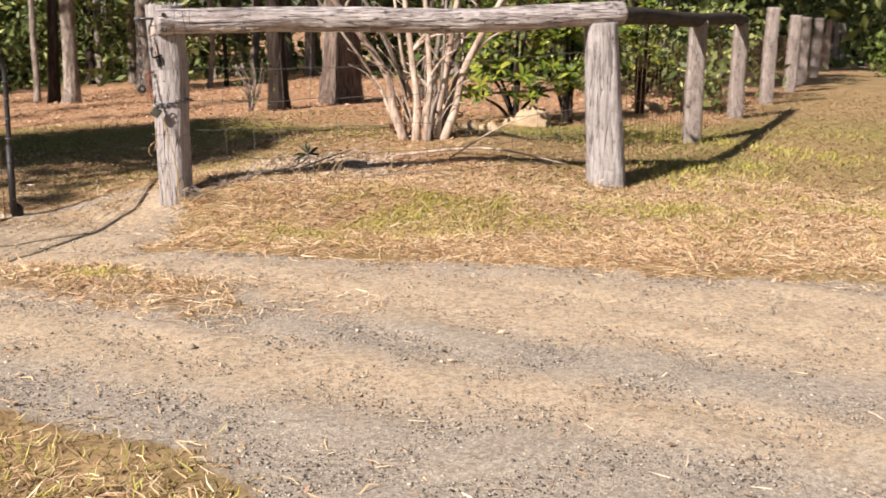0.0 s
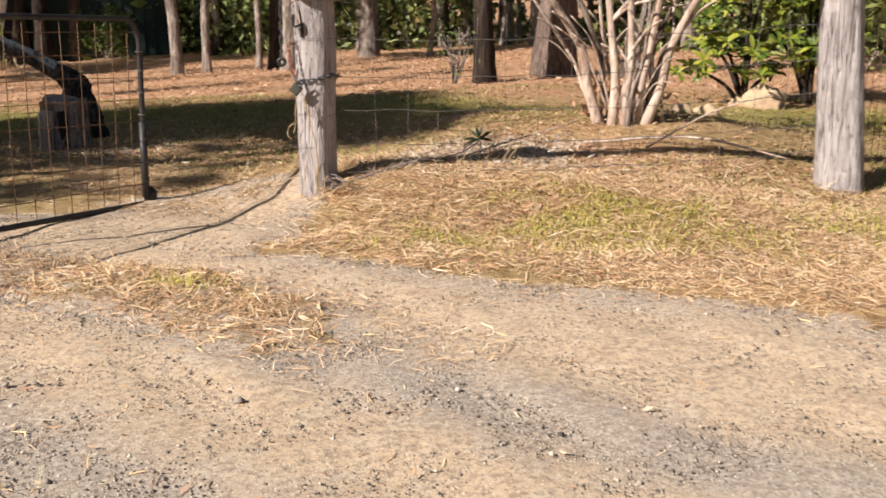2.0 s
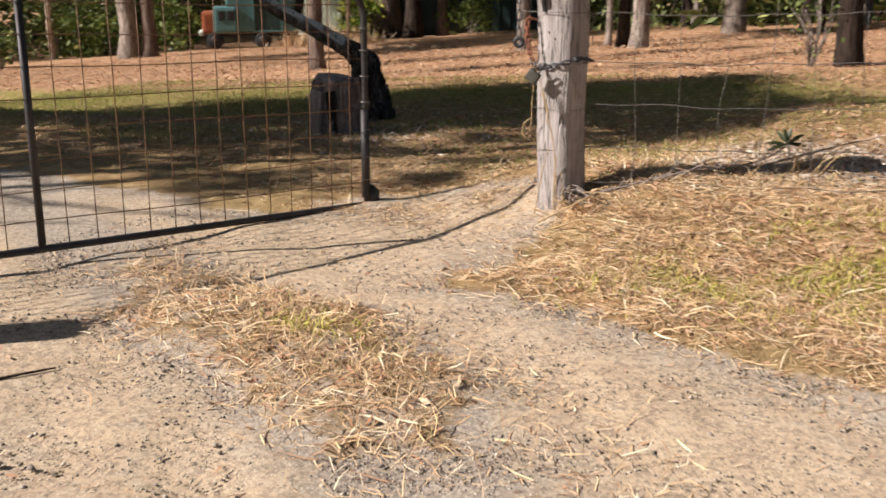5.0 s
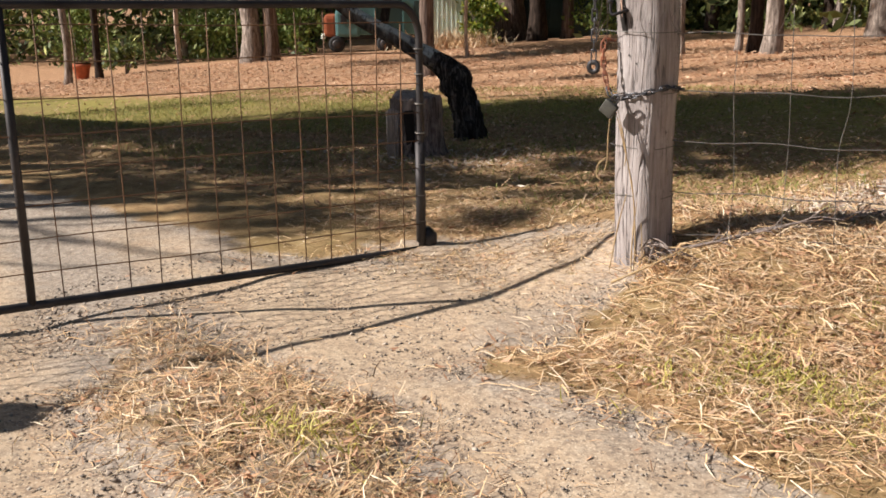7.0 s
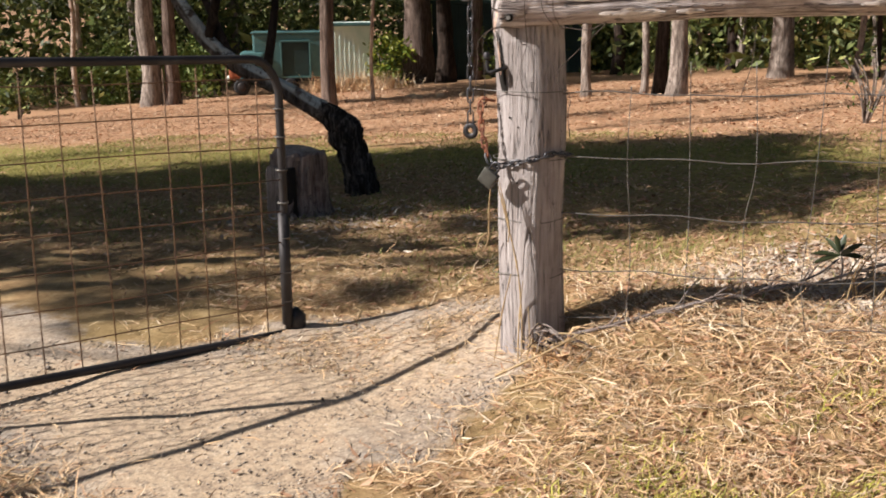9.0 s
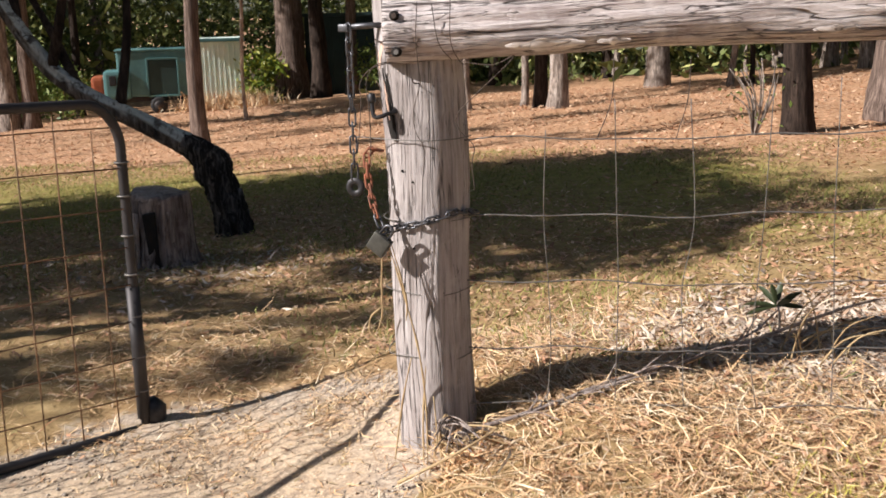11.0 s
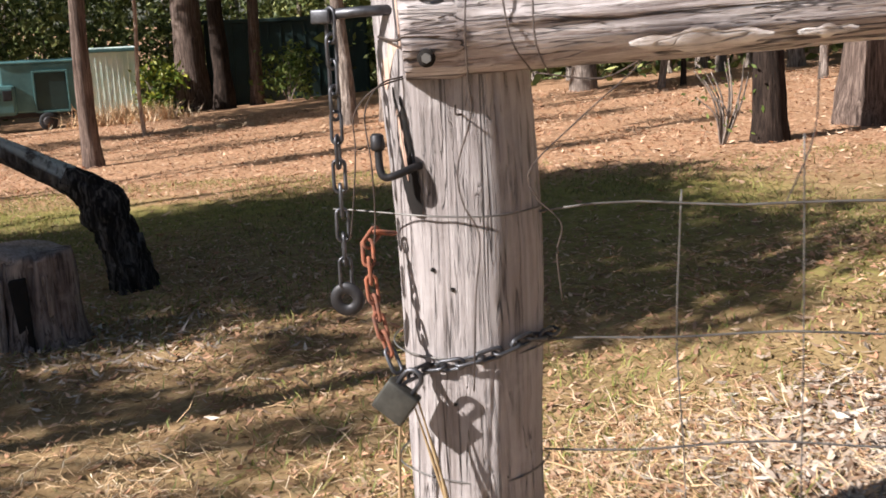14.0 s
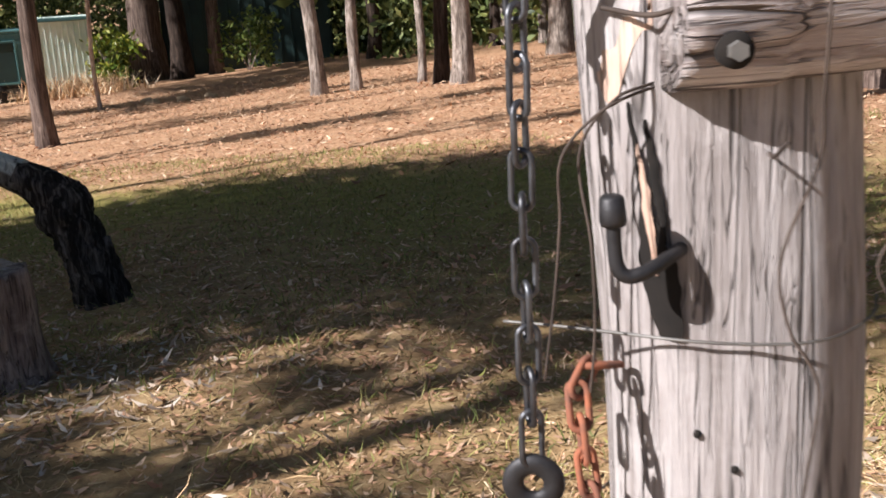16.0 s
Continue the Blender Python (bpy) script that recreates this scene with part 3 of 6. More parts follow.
def build_fence():
    rail0, rail1 = Vector((1.38, 8.00, 1.245)), Vector((3.95, 13.60, 1.29))
    rail = thing("top_rail", rail0, "dark weathered log rail along the fence", "rail")
    rail.rotation_euler = (rail1 - rail0).to_track_quat("X", "Z").to_euler()
    ln = (rail1 - rail0).length
    part("log", tube([(ln * i / 60, 0.02 * math.sin(i / 9), 0.012 * math.sin(i / 6)) for i in range(61)], 0.066, 24, lambda a, s, i: 1 + 0.1 * roughen(a, s * 12, 6, 1.5)), M_RAIL, rail)
    spots = ((2.70, 10.9, 0.18, 2), (3.85, 13.4, 0.18, 2), (5.05, 16.0, 0.19, 2.5), (6.5, 19.3, 0.20, 3), (7.6, 21.9, 0.20, 3), (9.2, 25.6, 0.20, 3), (11.0, 29.8, 0.19, 2.5), (12.6, 33.4, 0.19, 2), (14.4, 37.5, 0.19, 1.5), (16.0, 41.0, 0.19, 1))
    for k, (x, y, w, lean) in enumerate(spots):
        base = float(land(np.float64(x), np.float64(y)))
        post = thing("fence_post", (x, y, base), "split grey hardwood fence post, roughly squared", "post", "posts along the fence")
        rr = random.Random(k)

        def shape(a, s, i, k=k):
            sq = (abs(math.cos(a)) ** 5 + abs(math.sin(a)) ** 5) ** (-0.2)
            return sq * (1 + 0.08 * roughen(a, s * 3, k * 3.3, 1.4) + 0.04 * roughen(a, s * 9, k, 5)) * (1.0 if abs(math.cos(a)) > abs(math.sin(a)) else 0.85)

        h = (1.19 if k < 2 else 1.36) + rr.uniform(-0.03, 0.05)
        tip = math.tan(radians(lean - 1.5)) * h
        pts = [(tip * t, rr.uniform(-0.004, 0.004), -0.12 + (h + 0.12) * t) for t in np.linspace(0, 1, 24)]
        part("shaft", tube(pts, [w * 0.5 * (1 - 0.08 * t) for t in np.linspace(0, 1, 24)], 28, shape), M_SPLIT, post)
    net = thing("wire_fence", (1.4, 7.9, 0.1), "rusty woven wire stretched along a line of split posts", "fence")
    line = [(1.36, 7.92)] + [(s[0], s[1]) for s in spots]
    for z in (0.08, 0.22, 0.38, 0.56, 0.76, 0.98, 1.15):
        pts = [(x - 0.05, y - 0.04, float(land(np.float64(x), np.float64(y))) + z) for x, y in line]
        part("line_wire", settle(tube(pts, 0.0022, 5), net), M_MESH, net)
    bm = bmesh.new()
    for (x0, y0), (x1, y1) in zip(line[:7], line[1:8]):
        d = math.hypot(x1 - x0, y1 - y0)
        for k in range(int(d / 0.16)):
            t = k * 0.16 / d
            x, y = x0 + (x1 - x0) * t - 0.05, y0 + (y1 - y0) * t - 0.04
            z = float(land(np.float64(x), np.float64(y)))
            tube([(x, y, z + 0.06), (x + 0.006, y, z + 1.0)], 0.0018, 4, bm=bm)
    tagged(part("stay_wire", settle(bm, net), M_MESH, net), kind="stuff")


def build_net():
    """Ringlock wire between the two gate posts, under the beam."""
    a, b = Vector((-1.432, 6.80, 0)), Vector((1.20, 7.84, 0))
    net = thing("wire_netting", (-1.4, 6.8, 0.1), "loose galvanised ringlock wire strung between the gate posts", "fence")
    rr = random.Random(4)
    heights = ((0.885, 1.0), (0.685, 0.80), (0.505, 0.60), (0.325, 0.42), (0.17, 0.26))
    rows = []
    for k, (z0, z1) in enumerate(heights):
        pts = []
        for i in range(40):
            t = i / 39
            p = a.lerp(b, t)
            z = z0 + (z1 - z0) * t - 0.035 * math.sin(math.pi * t) + 0.012 * noise.noise(Vector((t * 9, k * 3.7, 0))) + 0.004 * math.sin(t * 50 + k)
            pts.append(Vector((p.x, p.y + 0.02 * noise.noise(Vector((t * 7, k, 5))), z)))
        rows.append(pts)
        part("line_wire", settle(tube(pts, 0.0019, 6), net), M_WIRE, net)
    for j in range(15):
        t = (0.20 + j * 0.178) / 2.75
        if t > 0.98:
            break
        i = min(38, int(t * 39))
        knots = [r[i].lerp(r[i + 1], t * 39 - i) for r in rows]
        pts = []
        for q in knots:
            pts.append(q + Vector((rr.gauss(0, 0.008), rr.gauss(0, 0.004), 0)))
        pts[0].z += rr.choice((0.0, 0.0, 0.10, 0.14)) if j else 0.02
        part("stay_wire", settle(tube(spline(pts, 26), 0.0013, 5), net), M_WIRE, net)


GATE0, GATE_DIR = Vector((-2.50, 6.66, 0)), Vector((-0.245, -0.97, 0)).normalized()


def gate_place(u, z):
    return GATE0 + GATE_DIR * u + Vector((0, 0, z))


def build_gate():
    gate = thing("farm_gate", gate_place(0, -0.06), "open steel-tube farm gate with rusty welded mesh", "gate")
    ln = 3.5

    def low(u):
        return -0.035 + 0.045 * u

    def high(u):
        return 0.975 + 0.030 * u

    r = 0.0150
    part("bottom_rail", settle(tube([gate_place(u, low(u)) for u in np.linspace(-0.02, ln, 20)], r, 16), gate), M_STEEL, gate)
    arc = [gate_place(0, z) for z in np.linspace(low(0) + 0.01, 0.84, 8)]
    arc += [gate_place(0.11 - 0.11 * math.cos(t), 0.84 + 0.138 * math.sin(t)) for t in np.linspace(0.15, math.pi / 2, 9)]
    arc += [gate_place(u, high(u)) for u in np.linspace(0.16, ln, 14)]
    part("bent_rail", settle(tube(arc, r, 16), gate), M_STEEL, gate, "tube bent over at the corner")
    part("end_sleeve", settle(tube([gate_place(0.004, 0.0), gate_place(0.004, 0.42)], 0.0205, 16), gate), M_STEEL, gate)
    for u in (1.6, ln):
        part("upright", settle(tube([gate_place(u, low(u)), gate_place(u, high(u))], r, 16), gate), M_STEEL, gate)
    bm = tube([gate_place(-0.035, -0.055), gate_place(-0.035, 0.02), gate_place(-0.02, 0.05)], [0.032, 0.036, 0.02], 16)
    part("gate_foot", settle(bm, gate), M_IRON, gate, "dark iron latch foot at the corner")
    k = 0
    u = 0.09
    while u < ln:
        top = high(u) if u > 0.2 else 0.90
        if abs(u - 1.6) > 0.03:
            pts = [gate_place(u + 0.004 * math.sin(k + 3 * t), low(u) + (top - low(u)) * t) for t in (0, 0.35, 0.7, 1)]
            part("mesh_wire", settle(tube(pts, 0.0023, 5), gate), M_MESH, gate)
        u += 0.117
        k += 1
    for j in range(8):
        z = 0.075 + j * 0.118
        pts = [gate_place(uu, z + (low(uu) - low(0)) * (1 - 0.25 * j / 8) + 0.004 * math.sin(uu * 5 + j)) + Vector((0.006, 0, 0)) for uu in np.linspace(0.0, ln, 16)]
        part("mesh_wire", settle(tube(pts, 0.0023, 5), gate), M_MESH, gate)
    for z in (0.09, 0.2, 0.33, 0.46, 0.58, 0.70, 0.8):
        bm = ring_body(0.0195, 0.003, 14, 6, 0, Matrix.Translation(gate_place(0.002, z)) @ Matrix.Rotation(radians(90), 4, "X"))
        part("tie_wire", settle(bm, gate), M_WIRE, gate)
    base = float(land(np.float64(-3.4), np.float64(3.2)))
    post = thing("hinge_post", (-3.36, 3.42, base), "grey timber hinge post of the gate", "post")
    part("shaft", tube([(0, 0, -0.15 + 1.3 * t) for t in np.linspace(0, 1, 30)], 0.11, 40, lambda a, s, i: 1 + 0.06 * roughen(a, s * 3, 40, 1.5)), M_POST, post)


build_gate_post()
build_beam()
build_right_post()
build_fence()
build_net()
build_gate()


# ---- trees ----
def leaf_cloud(name, count, spread, size, material, seed, slim=0.32, clumps=40, droop=0.3):
    """Many small leaves in clumps inside an egg of half axes spread, as one mesh."""
    rg = np.random.default_rng(seed)
    c = rg.normal(size=(clumps, 3))
    c /= np.linalg.norm(c, axis=1)[:, None]
    c *= (rg.random((clumps, 1)) ** 0.45) * np.array(spread)
    own = rg.integers(0, clumps, count)
    p = c[own] + rg.normal(size=(count, 3)) * np.array(spread) * 0.17
    d = rg.normal(size=(count, 3))
    d[:, 2] -= droop
    d /= np.linalg.norm(d, axis=1)[:, None]
    s = np.cross(d, rg.normal(size=(count, 3)))
    s /= np.linalg.norm(s, axis=1)[:, None]
    ln = size * rg.uniform(0.6, 1.4, (count, 1))
    w = ln * slim
    v = np.stack([p - d * ln * 0.5, p + s * w * 0.5, p + d * ln * 0.5, p - s * w * 0.5], 1).reshape(-1, 3)
    me = fast_mesh(name, v, np.arange(count * 4).reshape(-1, 4))
    me.materials.append(material)
    return me


CROWNS = [leaf_cloud("crown", 1500, (2.2, 2.2, 2.0), 0.34, M_LEAF, 50 + k, 0.4, 34) for k in range(4)]


SPARSE = [leaf_cloud("crown", 300, (2.2, 2.2, 2.0), 0.5, M_LEAF, 60 + k, 0.45, 9) for k in range(4)]


def build_tree(x, y, dia, height=9.0, material=None, lean=(0, 0), crown_at=None, seed=0, wander=0.05, label="slim grey-barked gum tree standing in leaf litter", forks=2, crown=True, flare=0.35):
    base = float(land(np.float64(x), np.float64(y)))
    tree = thing("tree", (x, y, base), label, "tree", "trees in the paddock")
    rr = random.Random(seed)
    n = 26
    pts = []
    for i in range(n):
        t = (i / (n - 1)) ** 1.5
        z = -0.12 + t * height
        pts.append(Vector((lean[0] * z + wander * noise.noise(Vector((z * 0.7, seed * 1.7, 0))), lean[1] * z + wander * noise.noise(Vector((z * 0.7, seed, 9))), z)))
    radii = [dia / 2 * (1 - 0.6 * (i / (n - 1)) ** 1.5) * (1 + flare * math.exp(-max(0, p.z) / (0.9 * dia))) for i, p in enumerate(pts)]
    part("trunk", tube(pts, radii, 22, lambda a, s, i: 1 + 0.12 * roughen(a, s * 14, seed, 1.6) + 0.05 * roughen(a, s * 30, seed, 4)), material, tree)
    for k in range(forks):
        p = pts[int(n * rr.uniform(0.62, 0.85))]
        a = rr.uniform(0, 6.28)
        q = p + Vector((math.cos(a) * 1.2, math.sin(a) * 1.2, rr.uniform(0.9, 1.8)))
        part("limb", tube(spline([p, p.lerp(q, 0.5) + Vector((0, 0, -0.12)), q], 8), [dia * 0.2 * (1 - 0.07 * i) for i in range(8)], 8), material, tree)
    if crown:
        for k in range(2):
            ob = new("crown", CROWNS[(seed + k) % 4])
            ob.parent = tree
            ob.location = pts[-1] + Vector((rr.uniform(-1, 1), rr.uniform(-1, 1), -0.8 + 1.6 * k))
            ob.rotation_euler = (0, 0, rr.uniform(0, 6.28))
            ob.scale = [rr.uniform(0.7, 1.1)] * 3
    return tree


TREES = (
    (-1.92, 14.1, 0.245, M_DARKBARK, (0, 0), "dark ironbark trunk in shade"),
    (-1.17, 15.3, 0.50, M_STRINGY, (0.0, 0), "thick grey stringybark trunk"),
    (-20.2, 20.8, 0.46, M_GUM, (-0.02, 0), "stout gum tree, half of a pair"),
    (-19.8, 21.1, 0.36, M_STRINGY, (0.01, 0), "gum tree leaning on its twin"),
    (-10.05, 15.62, 0.22, M_STRINGY, (-0.01, 0), "straight rough-barked gum tree"),
    (-17.6, 28.0, 0.82, M_STRINGY, (0.01, 0), "big fibrous stringybark tree"),
    (-16.3, 27.5, 0.46, M_DARKBARK, (-0.02, 0), "dark gum beside the big stringybark"),
    (-15.8, 28.2, 0.32, M_STRINGY, (0.02, 0), "slender gum beside the big stringybark"),
    (-8.5, 19.4, 0.21, M_GUM, (-0.05, 0), "leaning pale gum tree"),
    (-8.0, 19.6, 0.16, M_GUM, (0.01, 0), "thin gum tree with a broken stub"),
    (-7.15, 20.0, 0.12, M_GUM, (0.01, 0), "thin gum sapling among litter"),
    (-6.65, 19.5, 0.21, M_DARKBARK, (0.02, 0), "dark gum of a close pair"),
    (-6.25, 19.2, 0.27, M_GUM, (0.0, 0), "grey gum of a close pair"),
    (-5.95, 23.2, 0.38, M_GUM, (0.0, 0), "pale gum tree with a flared foot"),
    (-4.35, 22.0, 0.11, M_GUM, (0.0, 0), "thin gum sapling among litter"),
    (-4.1, 22.3, 0.09, M_DARKBARK, (0.0, 0), "thin dark sapling among litter"),
    (-1.95, 21.1, 0.12, M_GUM, (0.02, 0), "thin pale gum sapling"),
    (-2.6, 24.5, 0.25, M_GUM, (0.01, 0), "grey gum tree at the wood's edge"),
    (-3.5, 26.4, 0.29, M_GUM, (-0.01, 0), "pale gum tree at the wood's edge"),
    (0.6, 23.0, 0.26, M_GUM, (0.01, 0), "grey gum behind the shrubs"),
    (2.8, 23.5, 0.24, M_DARKBARK, (0.0, 0), "dark gum behind the fence"),
    (4.3, 22.5, 0.2, M_DARKBARK, (0.0, 0), "dark gum behind the fence"),
    (-18.6, 14.8, 0.15, M_GUM, (-0.01, 0), "pale slim trunk beside a flower pot"),
    (-19.7, 16.2, 0.16, M_DARKBARK, (-0.01, 0), "dark slim trunk beside a flower pot"),
    (-24.0, 21.5, 0.14, M_PALE, (0.0, 0), "pale slim sapling before the shrubs"),
    (-25.5, 22.8, 0.19, M_PALE, (0.0, 0), "pale forked sapling before the shrubs"),
    (-12.95, 20.2, 0.075, M_PALE, (0.0, 0), "very thin pale gum sapling"),
    (-11.5, 28.0, 0.30, M_DARKBARK, (0.0, 0), "dark gum before the shed"),
    (-10.0, 29.5, 0.26, M_GUM, (0.01, 0), "grey gum in the wood"),
    (-8.6, 28.0, 0.28, M_DARKBARK, (-0.01, 0), "dark gum in the wood"),
    (-23.0, 25.5, 0.24, M_DARKBARK, (0.02, 0), "dark gum by the shed"),
)
for k, (x, y, dia, mat, lean, lab) in enumerate(TREES):
    build_tree(x, y, dia, 7.5 + (k * 37 % 11) * 0.35, mat, lean, seed=k + 1, label=lab, wander=0.10 if dia < 0.16 else 0.06)
# the trees beyond the gate whose shade lies over the lawn
SHADE = ((-7.8, 9.6), (-2.9, 11.7), (-4.4, 11.6), (-6.0, 11.2), (-2.2, 10.5), (-3.7, 10.4), (-5.2, 10.1), (-6.8, 9.9), (-8.4, 9.0), (-5.6, 8.9), (-7.4, 8.2), (-9.8, 8.0))
DAPPLE = ((-3.0, 9.8), (-5.5, 8.3), (-3.1, 7.6), (-4.6, 7.0), (-2.3, 9.3), (-5.4, 7.5), (-1.5, 9.8), (-7.2, 6.9), (-6.2, 6.6), (-8.6, 7.4), (-4.1, 7.2), (-3.7, 6.9), (-5.0, 6.6), (-0.4, 11.0), (-3.4, 9.2), (-3.7, 8.6))
for k, (x, y) in enumerate(SHADE + DAPPLE):
    h = 5.6 + 0.25 * (k % 3)
    dense = k < len(SHADE)
    s = 0.60 if dense else (0.36, 0.46, 0.30)[k % 3]
    tree = build_tree(x - 0.93 * h, y - 1.08 * h, 0.13, h + 0.4, M_GUM, (0, 0), seed=70 + k, label="gum tree whose crown shades the lawn", forks=2, crown=False)
    for j in range(2 if dense and k not in (1, 4) else 1):
        ob = new("crown", (CROWNS if dense else SPARSE)[(k + j) % 4])
        ob.parent = tree
        ob.location = (0.3 * j, -0.2 * j, h + 0.1 + 0.2 * j)
        ob.rotation_euler = (0, 0, 1.3 * j + k)
        ob.scale = (s, s, s * 0.55)


# tall gums outside the gate whose thin crowns streak the litter with shade
for k, (x, y) in enumerate(((-7.0, 15.2), (-9.6, 17.2), (-12.2, 18.4), (-5.4, 17.4), (-14.6, 20.6), (-10.6, 22.4), (-3.6, 15.8), (-8.0, 21.0))):
    h = 9.0 + 0.3 * (k % 3)
    tree = build_tree(x - 0.96 * h, y - 1.06 * h, 0.2, h + 0.4, M_GUM, (0, 0), seed=110 + k, label="tall gum tree whose thin crown streaks the litter with shade", forks=2, crown=False)
    ob = new("crown", SPARSE[k % 4])
    ob.parent = tree
    ob.location = (0.0, 0.0, h)
    ob.rotation_euler = (0, 0, radians(42 + 7 * (k % 3)))
    ob.scale = (0.85, 0.30, 0.30)


# ---- hardware on the gate post ----
def link_at(p, q, flip, bm=None, major=0.0075, minor=0.0028, over=0.006):
    """One chain link from p to q; flip turns every other link by a quarter."""
    p, q = Vector(p), Vector(q)
    d = q - p
    turn = d.to_track_quat("Z", "Y").to_matrix().to_4x4() @ Matrix.Rotation(radians(90 if flip else 0) + 0.25, 4, "Z")
    return ring_body(major, minor, 18, 8, max(0.002, d.length / 2 + over - major), Matrix.Translation((p + q) / 2) @ turn, bm)


def build_chain(name, points, pitch, material, label, major=0.0078, minor=0.0029, rusty=None):
    """A chain of links along a row of places."""
    row = spline(points, 160)
    chain = thing(name, row[0], label, "chain")
    spots, run = [row[0]], 0.0
    for a, b in zip(row, row[1:]):
        run += (b - a).length
        if run >= pitch:
            spots.append(b)
            run = 0.0
    for k, (p, q) in enumerate(zip(spots, spots[1:])):
        m = rusty if rusty and k < len(spots) * 0.75 else material
        part("link", settle(link_at(p, q, k % 2, None, major, minor), chain), m, chain)
    return chain




def build_hardware():
    before = set(bpy.data.objects)
    AXIS = (-1.529, 6.807)
    build_chain("hanging_chain", [(-1.666, 6.664, 1.192), (-1.666, 6.663, 1.0), (-1.665, 6.662, 0.797)], 0.034, M_CHAIN, "dull steel chain hanging from an iron peg", 0.0086, 0.0028)
    ring = thing("iron_ring", (-1.665, 6.662, 0.778), "thick flat iron washer on the end of a chain", "ring")
    bm = bmesh.new()
    prof = ((0.009, -0.004), (0.0245, -0.004), (0.026, 0.0), (0.0245, 0.004), (0.009, 0.004), (0.008, 0.0))
    rows = [[bm.verts.new((math.cos(a) * r, y, math.sin(a) * r)) for r, y in prof] for a in np.linspace(0, 2 * math.pi, 36, endpoint=False)]
    for i in range(36):
        for j in range(6):
            bm.faces.new((rows[i][j], rows[(i + 1) % 36][j], rows[(i + 1) % 36][(j + 1) % 6], rows[i][(j + 1) % 6]))
    part("plate", bm, M_IRON, ring)
    ring.rotation_euler = (0, 0, radians(12))
    peg = thing("iron_peg", (-1.60, 6.70, 1.19), "square iron peg driven into the gate post", "peg")
    part("shank", settle(tube([(-1.575, 6.70, 1.192), (-1.62, 6.68, 1.191), (-1.672, 6.662, 1.188)], 0.0075, 8), peg), M_CHAIN, peg)
    part("head", settle(block((0.030, 0.014, 0.020), 0.003, at=(-1.677, 6.66, 1.186)), peg), M_CHAIN, peg)
    hook = thing("hook_bolt", (-1.55, 6.67, 0.97), "black iron hook bolt bent upward with a capped end", "hook")
    row = spline([(-1.546, 6.72, 0.974), (-1.553, 6.675, 0.974), (-1.568, 6.651, 0.967), (-1.582, 6.644, 0.964), (-1.590, 6.643, 0.975), (-1.592, 6.644, 1.012)], 26)
    part("rod", settle(tube(row, 0.0056, 14), hook), M_IRON, hook)
    part("cap", settle(tube([(-1.592, 6.644, 1.002), (-1.592, 6.644, 1.006), (-1.593, 6.644, 1.022), (-1.593, 6.644, 1.025)], [0.009, 0.0105, 0.0095, 0.0065], 12), hook), M_IRON, hook)
    rust_row = [(-1.606, 6.70, 0.872), (-1.626, 6.668, 0.876), (-1.622, 6.655, 0.834), (-1.612, 6.648, 0.775), (-1.592, 6.640, 0.718), (-1.566, 6.633, 0.668)]
    build_chain("rusty_chain", rust_row, 0.026, M_CHAIN, "rusty orange chain holding a padlock", 0.0078, 0.0030, M_RUST)
    lap = [(-1.575, 6.630, 0.668)]
    for a in np.linspace(-112, -28, 9):
        lap.append((AXIS[0] + 0.128 * math.cos(radians(a)), AXIS[1] + 0.128 * math.sin(radians(a)), 0.668 + 0.045 * (a + 112) / 84))
    lap = lap[:1] + lap[2:]
    lap += [(AXIS[0] + 0.128, AXIS[1] - 0.01, 0.705), (AXIS[0] + 0.125, AXIS[1] + 0.05, 0.70)]
    build_chain("steel_chain", lap, 0.028, M_CHAIN, "dark steel chain wrapped round the gate post", 0.0084, 0.0031)
    lock = thing("padlock", (-1.562, 6.628, 0.660), "tarnished brass padlock hanging on a chain", "padlock")
    lock.rotation_euler = (radians(4), radians(36), radians(8))
    part("body", block((0.054, 0.022, 0.052), 0.004, at=(0, 0, -0.024)), M_BRASS, lock)
    part("shackle", tube([(0.013, 0, 0.0), (0.013, 0, 0.022), *[(0.013 * math.cos(t), 0, 0.022 + 0.013 * math.sin(t)) for t in np.linspace(0.3, 2.84, 8)], (-0.013, 0, 0.022), (-0.013, 0, 0.0)], 0.0038, 10), M_CHAIN, lock)
    # wires tied round the post
    for z, dz, lab in ((0.885, 0.004, "fence wire tied round the gate post"), (0.690, 0.0, "fence wire under the chain"), (0.497, 0.004, "low fence wire tied round the post"), (0.318, 0.006, "low fence wire tied round the post")):
        tie = thing("tie_wire", (*AXIS, z), lab, "wire")
        if z > 0.8:
            pts = [(-0.165, -0.118, 0.022), (-0.12, -0.121, 0.022), (-0.06, -0.124, 0.020), (0.0, -0.128, 0.019), (0.06, -0.116, 0.018), (0.095, -0.085, 0.017), (0.118, -0.03, 0.017), (0.122, 0.02, 0.018)]
            part("strand", tube(spline(pts, 40), 0.0014, 6), M_WIRE, tie)
            continue
        pts = [(0.1205 * math.cos(a), 0.1205 * math.sin(a), dz * math.sin(3 * a + z * 40)) for a in np.linspace(radians(10), radians(-200), 40)]
        part("strand", tube(pts, 0.0015, 6), M_WIRE, tie)
